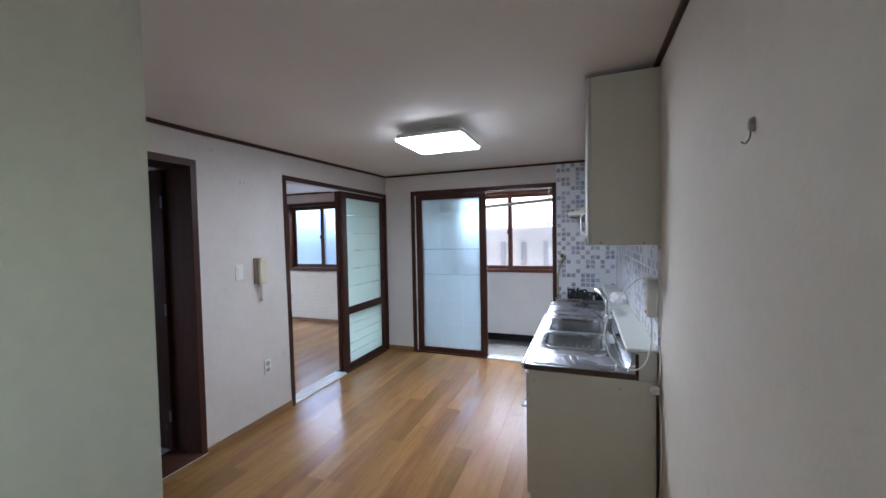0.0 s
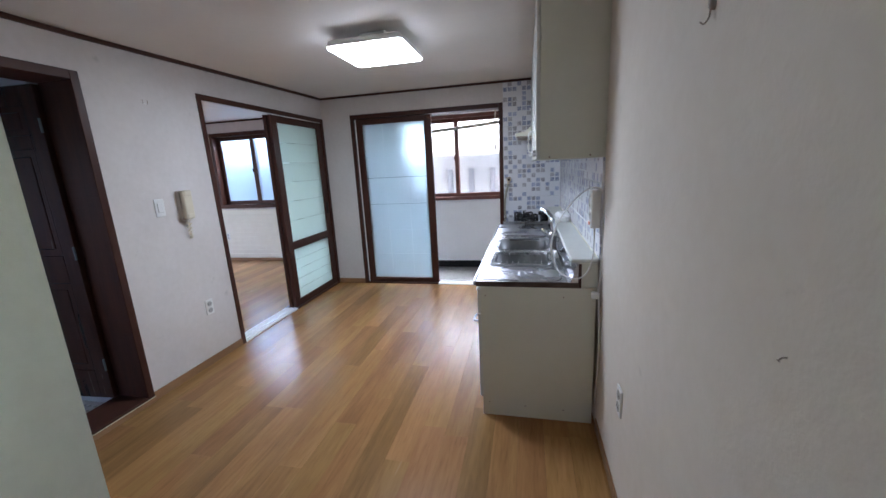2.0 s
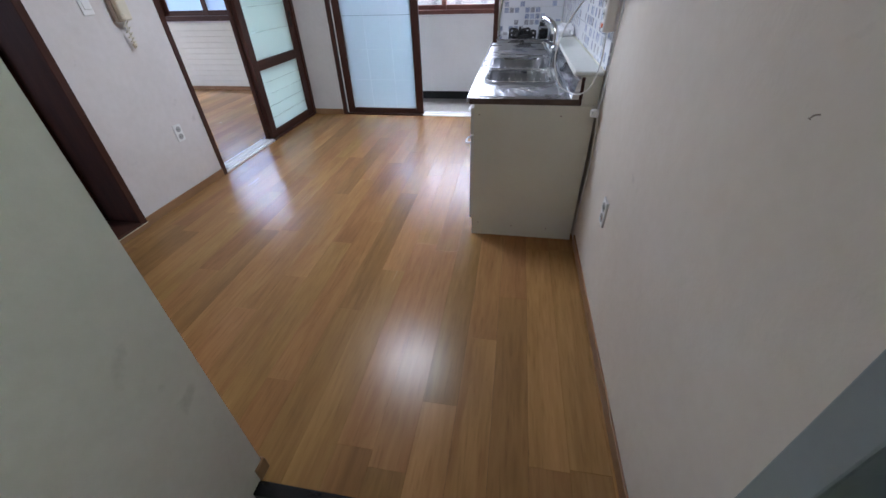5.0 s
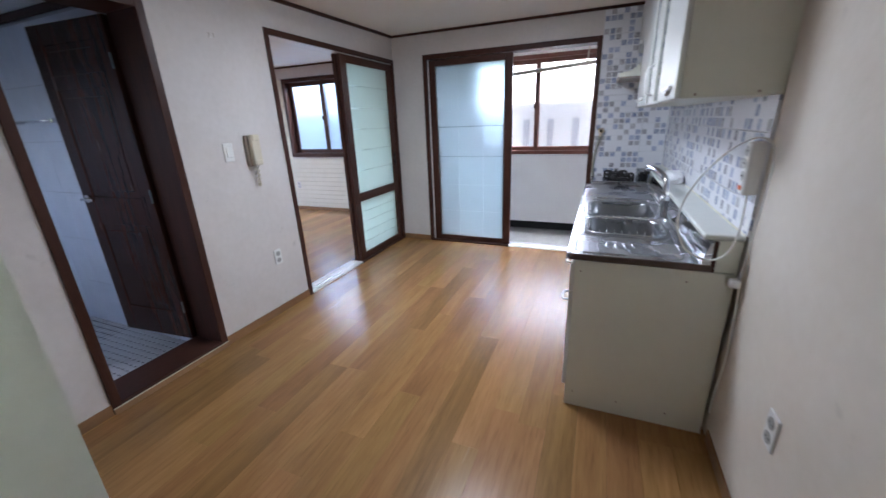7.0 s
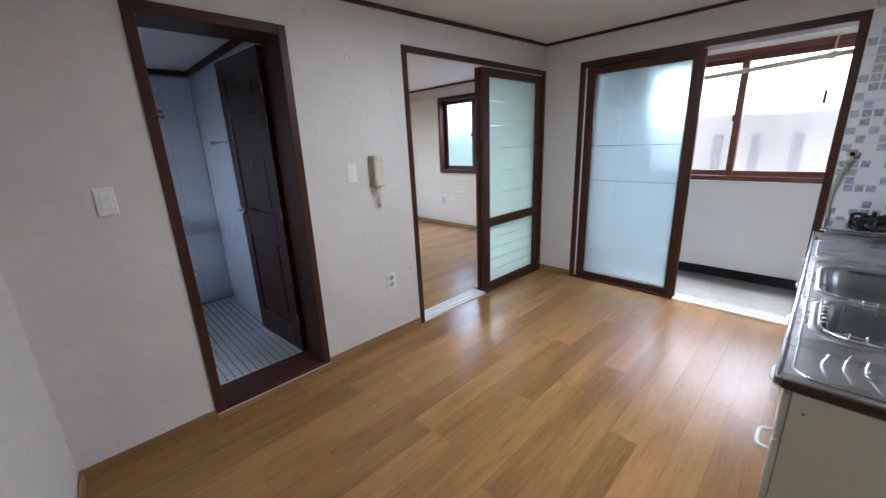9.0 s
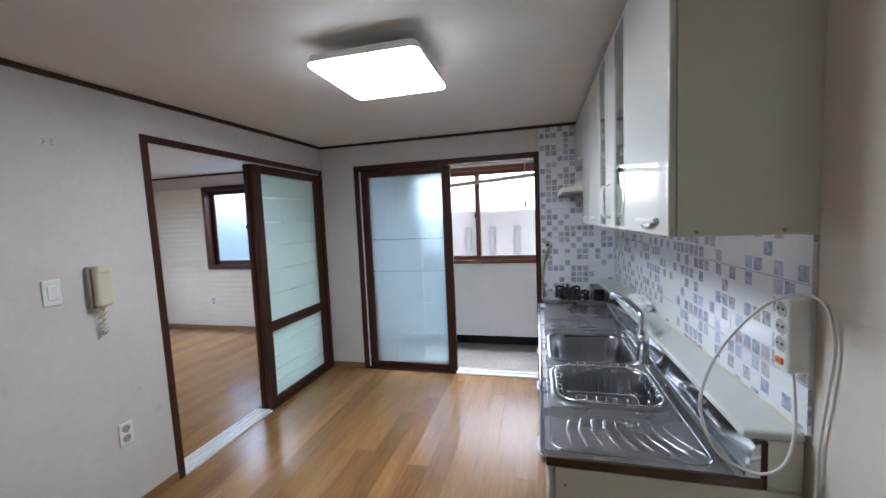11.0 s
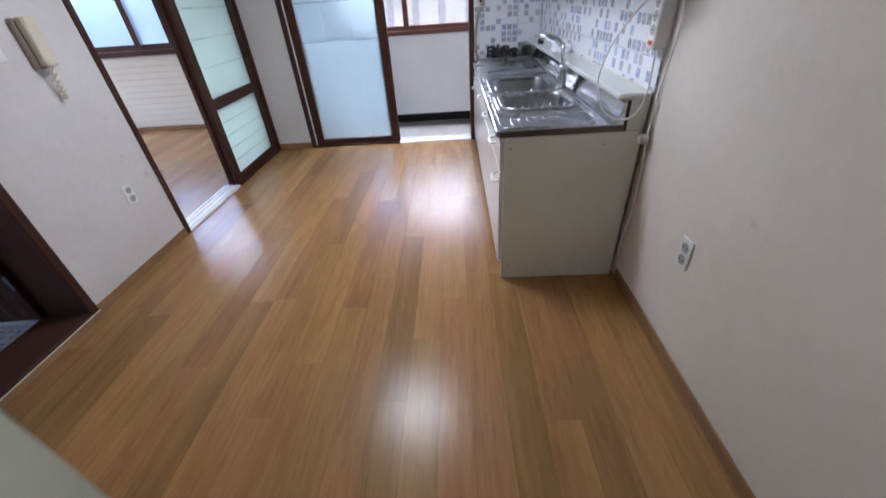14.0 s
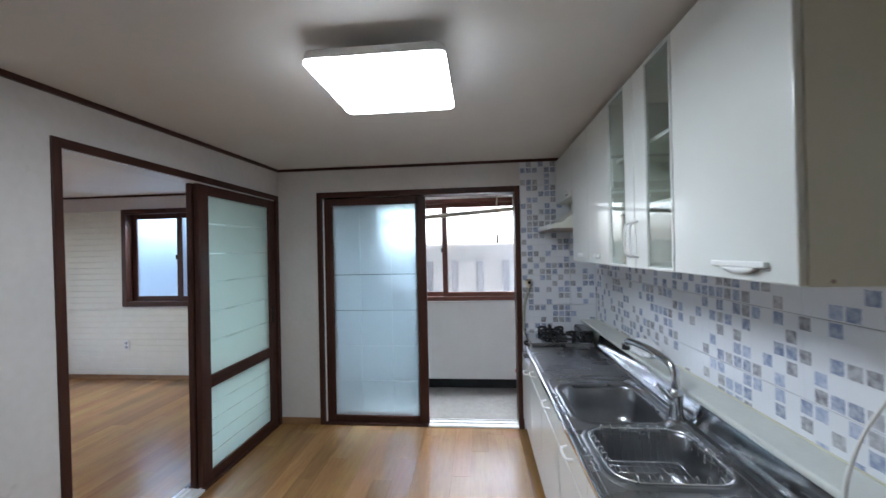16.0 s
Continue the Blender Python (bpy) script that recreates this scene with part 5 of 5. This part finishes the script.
part("cord", tube(bmesh.new(), smooth_path([(0.325, 2.015, 1.114), (0.323, 2.005, 1.07), (0.316, 1.985, 0.97), (0.29, 1.972, 0.89), (0.245, 1.972, 0.857), (0.19, 1.98, 0.866), (0.142, 1.99, 0.905), (0.113, 2.0, 1.0),
                                             (0.125, 2.0, 1.09), (0.165, 2.0, 1.18), (0.237, 1.995, 1.275), (0.300, 1.975, 1.318), (0.342, 1.95, 1.305), (0.350, 1.93, 1.25), (0.352, 1.925, 1.19), (0.352, 1.94, 1.08),
                                             (0.352, 1.960, 0.95), (0.350, 1.962, 0.84), (0.345, 1.960, 0.79)], 7), 0.0038, 8), WHITE_PL, strip, "white cable in a loop")
plug = part("plug", boxed(0.312, 0.350, 1.940, 1.978, 0.755, 0.790, bevel=0.008), WHITE_PL, strip, "white plug")
part("cord", tube(bmesh.new(), smooth_path([(0.348, 1.962, 0.76), (0.353, 1.955, 0.66), (0.354, 1.94, 0.5), (0.353, 1.95, 0.36), (0.353, 1.975, 0.22), (0.354, 1.978, 0.14)], 6), 0.004, 8), WHITE_PL, strip)

# gas valve and hose beside the stove
gasv = thing("gas_valve", (-0.21, 4.42, 1.27), "beige gas valve with a greenish-grey hose down the tiles", "valve")
bm = disc(bmesh.new(), (-0.212, 4.437, 1.272), (0, -1, 0), 0.030, 0.012, 20, 0.027)
disc(bm, (-0.212, 4.425, 1.272), (0, -1, 0), 0.024, 0.034, 20)
part("valve_body", bm, POLE, gasv, "round beige valve body")
part("cap", disc(bmesh.new(), (-0.212, 4.391, 1.272), (0, -1, 0), 0.013, 0.014, 14), BLACK_GL, gasv, "dark round cap")
part("lever", boxed(-0.245, -0.190, 4.380, 4.392, 1.284, 1.300, bevel=0.004), TAUPE_PL, gasv)
part("nozzle", tube(bmesh.new(), [(-0.214, 4.408, 1.256), (-0.220, 4.408, 1.222)], 0.013, 12), POLE, gasv)
part("hose", tube(bmesh.new(), smooth_path([(-0.219, 4.408, 1.228), (-0.228, 4.408, 1.18), (-0.246, 4.412, 1.12), (-0.258, 4.418, 1.03), (-0.262, 4.42, 0.92), (-0.252, 4.42, 0.84), (-0.235, 4.415, 0.80)], 6), 0.011, 10), HOSE, gasv, "greenish-grey rubber hose")
for z, x in ((1.19, -0.226), (0.86, -0.255)):
    part("clamp", disc(bmesh.new(), (x, 4.41 if z > 1 else 4.42, z), (0, 0, 1), 0.0135, 0.012, 14), CHROME, gasv)

# crumpled bag on the ledge
bag = thing("plastic_bag", (0.285, 3.30, 0.952), "crumpled white plastic bag on the stone ledge", "bag")
bm = bmesh.new()
bmesh.ops.create_icosphere(bm, subdivisions=4, radius=1.0)
for v in bm.verts:
    n = v.co.normalized()
    k = 1 + 0.24 * noise.noise(n * 2.3) + 0.12 * noise.noise(n * 5.1 + Vector((3, 1, 2))) + 0.05 * noise.noise(n * 13)
    flat = [math.copysign(abs(c) ** 0.65, c) for c in n]
    v.co = Vector((min(0.348, 0.284 + flat[0] * 0.056 * k), 3.33 + flat[1] * 0.095 * k, max(0.9535, 0.982 + flat[2] * 0.044 * k * (1 + 0.25 * flat[1]))))
part("bag", bm, BAG, bag)

# ---- balcony things ----
dryer = thing("clothes_dryer", (-0.8, 5.3, 2.32), "beige ceiling clothes-drying rods with a pull cord", "clothes dryer")
for y, z in ((5.22, 1.955), (5.42, 1.985)):
    part("rod", tube(bmesh.new(), [(-2.2, y, z - 0.095), (0.6, y, z + 0.09)], 0.019, 12), POLE, dryer)
for x in (-2.0, -0.43, 0.4):
    for y, z in ((5.22, 1.97), (5.42, 2.0)):
        zz = z + (x + 0.8) * 0.066
        part("hanger_cord", tube(bmesh.new(), [(x, y, zz), (x + 0.02, 5.32, 2.32)], 0.005, 6), POLE, dryer)
        part("clip", disc(bmesh.new(), (x - 0.02, y, zz - 0.017), (1, 0, 0.066), 0.026, 0.04, 12), POLE, dryer)
part("pulley", boxed(-0.46, -0.38, 5.27, 5.36, 2.27, 2.32, bevel=0.008), POLE, dryer)
part("pull_cord", tube(bmesh.new(), [(-0.42, 5.3, 2.28), (-0.425, 5.3, 1.72)], 0.0025, 6), POLE, dryer)
part("pull_handle", disc(bmesh.new(), (-0.425, 5.3, 1.63), (0, 0, 1), 0.011, 0.10, 12, 0.008), BLACK_GL, dryer, "dark pull handle")
valve = thing("red_tap", (-0.19, 5.79, 0.09), "red water tap low on the balcony wall", "tap")
part("handle", disc(bmesh.new(), (-0.19, 5.72, 0.10), (0, -1, 0), 0.035, 0.02, 14), RED, valve)
part("spindle", disc(bmesh.new(), (-0.19, 5.80, 0.10), (0, -1, 0), 0.012, 0.08, 10), CHROME, valve)

# ---- bathroom things ----
bar = thing("towel_bar", (-3.75, BATH_Y, 1.50), "chrome towel bar on the bathroom wall", "towel bar")
part("rod", tube(bmesh.new(), [(-4.08, BATH_Y - 0.06, 1.515), (-3.55, BATH_Y - 0.06, 1.515)], 0.008, 10), CHROME, bar)
for x in (-4.07, -3.56):
    part("bracket", boxed(x - 0.012, x + 0.012, BATH_Y - 0.07, BATH_Y - 0.001, 1.50, 1.53, bevel=0.006), CHROME, bar)

shelf = thing("corner_shelf", (-4.45, 1.10, BATH_Z), "tall pole shelf rack with wire baskets in the bathroom", "shelf")
part("pole", tube(bmesh.new(), [(-4.46, 1.45, BATH_Z), (-4.46, 1.45, 2.15)], 0.016, 12), CHROME, shelf)
for z in (0.32, 0.835, 1.30, 1.73):
    b = part("basket", boxed(-4.59, -4.33, 1.15, 1.47, z, z + 0.008, bevel=0.003), WHITE_PL, shelf, "white plastic tray")
    part("rail", tube(bmesh.new(), [(x, y, z + 0.05) for x, y in round_rect(-4.46, 1.31, 0.13, 0.16, 0.03, 4)], 0.005, 8, closed=True), CHROME, b)
sponge = thing("pink_scrubber", (-4.40, 1.43, 1.75), "pink bath scrubber on the shelf rack", "scrubber")
bm = bmesh.new()
for k in range(7):
    a = k * math.tau / 7
    tube(bm, smooth_path([(-4.40, 1.43, 1.765), (-4.40 + 0.03 * math.cos(a), 1.43 + 0.04 * math.sin(a), 1.765 + 0.035 * math.sin(a * 2)), (-4.40 + 0.05 * math.cos(a), 1.43 + 0.075 * math.sin(a), 1.755 + 0.04 * math.cos(a))], 4), 0.010, 6)
part("petals", bm, PINK, sponge)
TX, TY = -3.98, 0.98
bowl = thing("toilet", (TX, TY, BATH_Z), "white ceramic toilet in the bathroom", "toilet")
bm = bmesh.new()
loft(bm, [[(x, y, BATH_Z + z) for x, y in round_rect(TX, TY, hx, hy, r, 6)] for hx, hy, r, z in ((0.13, 0.20, 0.10, 0.0), (0.12, 0.19, 0.10, 0.12), (0.15, 0.22, 0.14, 0.25), (0.19, 0.26, 0.18, 0.37), (0.185, 0.255, 0.17, 0.40))], cap=True, first=True)
part("bowl", bm, WHITE_PL, bowl, "rounded white bowl")
bm = bmesh.new()
loft(bm, [[(x, y, BATH_Z + z) for x, y in round_rect(TX, TY, hx, hy, r, 6)] for hx, hy, r, z in ((0.19, 0.26, 0.18, 0.402), (0.195, 0.265, 0.18, 0.412), (0.185, 0.255, 0.17, 0.432))], cap=True, first=True)
part("lid", bm, WHITE_PL, bowl, "closed white lid")
part("tank", boxed(TX - 0.20, TX + 0.20, TY - 0.46, TY - 0.27, BATH_Z + 0.36, BATH_Z + 0.74, bevel=0.03, seg=3), WHITE_PL, bowl)

# ---- pieces of floors and walls ----
PW, PL = 0.1335, 1.25
STAGGER = (0.62, 1.16, 0.18, 0.533, 0.80, 1.226, 0.305, 0.583, 0.526, 0.79, 1.133, 0.17, 0.61)   # end joints, row by row


def planks(parent, x0, x1, y0, y1):
    meshes = {}
    row = math.floor((x0 + 1.525) / PW)
    while -1.525 + row * PW < x1 - 0.004:
        xa, xb = max(x0, -1.525 + row * PW), min(x1, -1.525 + (row + 1) * PW)
        y = y0 - PL + (STAGGER[row % len(STAGGER)] - y0) % PL
        while y < y1:
            a, b = max(y, y0), min(y + PL, y1)
            if b - a > 0.01 and xb - xa > 0.004:
                key = (round(xb - xa, 4), round(b - a, 4))
                if key not in meshes:
                    w = xb - xa
                    meshes[key] = mesh_of("plank", box(bmesh.new(), -w / 2 + 0.0004, w / 2 - 0.0004, -(b - a) / 2 + 0.0005, (b - a) / 2 - 0.0005, -0.004, 0.0), OAK)
                ob = new("plank", meshes[key])
                ob.parent = parent
                ob.location = ((xa + xb) / 2, (a + b) / 2, 0)
            y += PL
        row += 1


planks(floor_base, LX, RX, SY, BY)
planks(bedroom_base, ROOM_X, LX - T - 0.006, 2.05, ROOM_Y - 0.03)

siding = structure("wall_siding", boxed(ROOM_X, LX - T, ROOM_Y - 0.008, ROOM_Y - 0.001, 0.0, 0.90), SIDING, "white horizontal boards on the bedroom wall", "wall")
H = 0.0755


def boards(x0, x1, z0, z1):
    z = z0
    while z < z1 - 0.01:
        top = min(z + H, z1)
        bm = box(bmesh.new(), x0, x1, ROOM_Y - 0.016, ROOM_Y - 0.008, z + 0.0006, top - 0.0006, bevel=0.005, seg=1)
        ob = new("board", mesh_of("board", bm, SIDING))
        ob.parent = siding
        z += H


boards(ROOM_X, LX - T, 0.05, 0.90)
boards(ROOM_X, LW0 - 0.002, 0.90, 2.16)

# large pale tiles on the two bathroom walls in sight of the doorway
TW, TH = 0.25, 0.36
north_tile = mesh_of("wall_tile", box(bmesh.new(), -TW / 2 + 0.001, TW / 2 - 0.001, -0.005, 0.0, -TH / 2 + 0.001, TH / 2 - 0.001, bevel=0.0015, seg=1), BATHTILE_R)
west_tile = mesh_of("wall_tile", box(bmesh.new(), 0.0, 0.005, -TW / 2 + 0.001, TW / 2 - 0.001, -TH / 2 + 0.001, TH / 2 - 0.001, bevel=0.0015, seg=1), BATHTILE_R)
for k in range(6):
    z = BATH_Z + (k + 0.5) * TH
    for i in range(7):
        ob = new("wall_tile", north_tile)
        ob.parent = bath_north
        ob.location = (BATH_X + 0.006 + (i + 0.5) * TW, BATH_Y, z)
        ob = new("wall_tile", west_tile)
        ob.parent = bath_west
        ob.location = (BATH_X, BATH_Y - 0.006 - (i + 0.5) * TW, z)

# small bathroom floor tiles near the doorway are pieces, the rest is one mesh
S = 0.048
h, c = S / 2 - 0.0020, S / 2 - 0.0105
OCT = [(h, -c), (h, c), (c, h), (-c, h), (-h, c), (-h, -c), (-c, -h), (c, -h)]
me = bpy.data.meshes.new("tile")
me.from_pydata([(x, y, z) for z in (-0.004, 0.0) for x, y in OCT], [], [tuple(range(8, 16))] + [(k, (k + 1) % 8, 8 + (k + 1) % 8, 8 + k) for k in range(8)])
me.materials.append(BATHFLOOR)
verts, faces = [], []
for i in range(int((LX - T - 0.09 - BATH_X) / S)):
    for j in range(int((BATH_Y + 0.2) / S)):
        x, y = LX - T - 0.09 - (i + 0.5) * S, BATH_Y - (j + 0.5) * S
        if i < 18 and j < 16:
            ob = new("tile", me)
            ob.parent = bath_base
            ob.location = (x, y, BATH_Z)
        else:
            k = len(verts)
            verts += [(x + dx, y + dy, BATH_Z) for dx, dy in OCT]
            faces.append(tuple(range(k, k + 8)))
me = bpy.data.meshes.new("tiles")
me.from_pydata(verts, [], faces)
me.materials.append(BATHFLOOR)
ob = tagged(new("far_tiles", me), "small white floor tiles deeper in the bathroom", kind="stuff")
ob.parent = bath_base
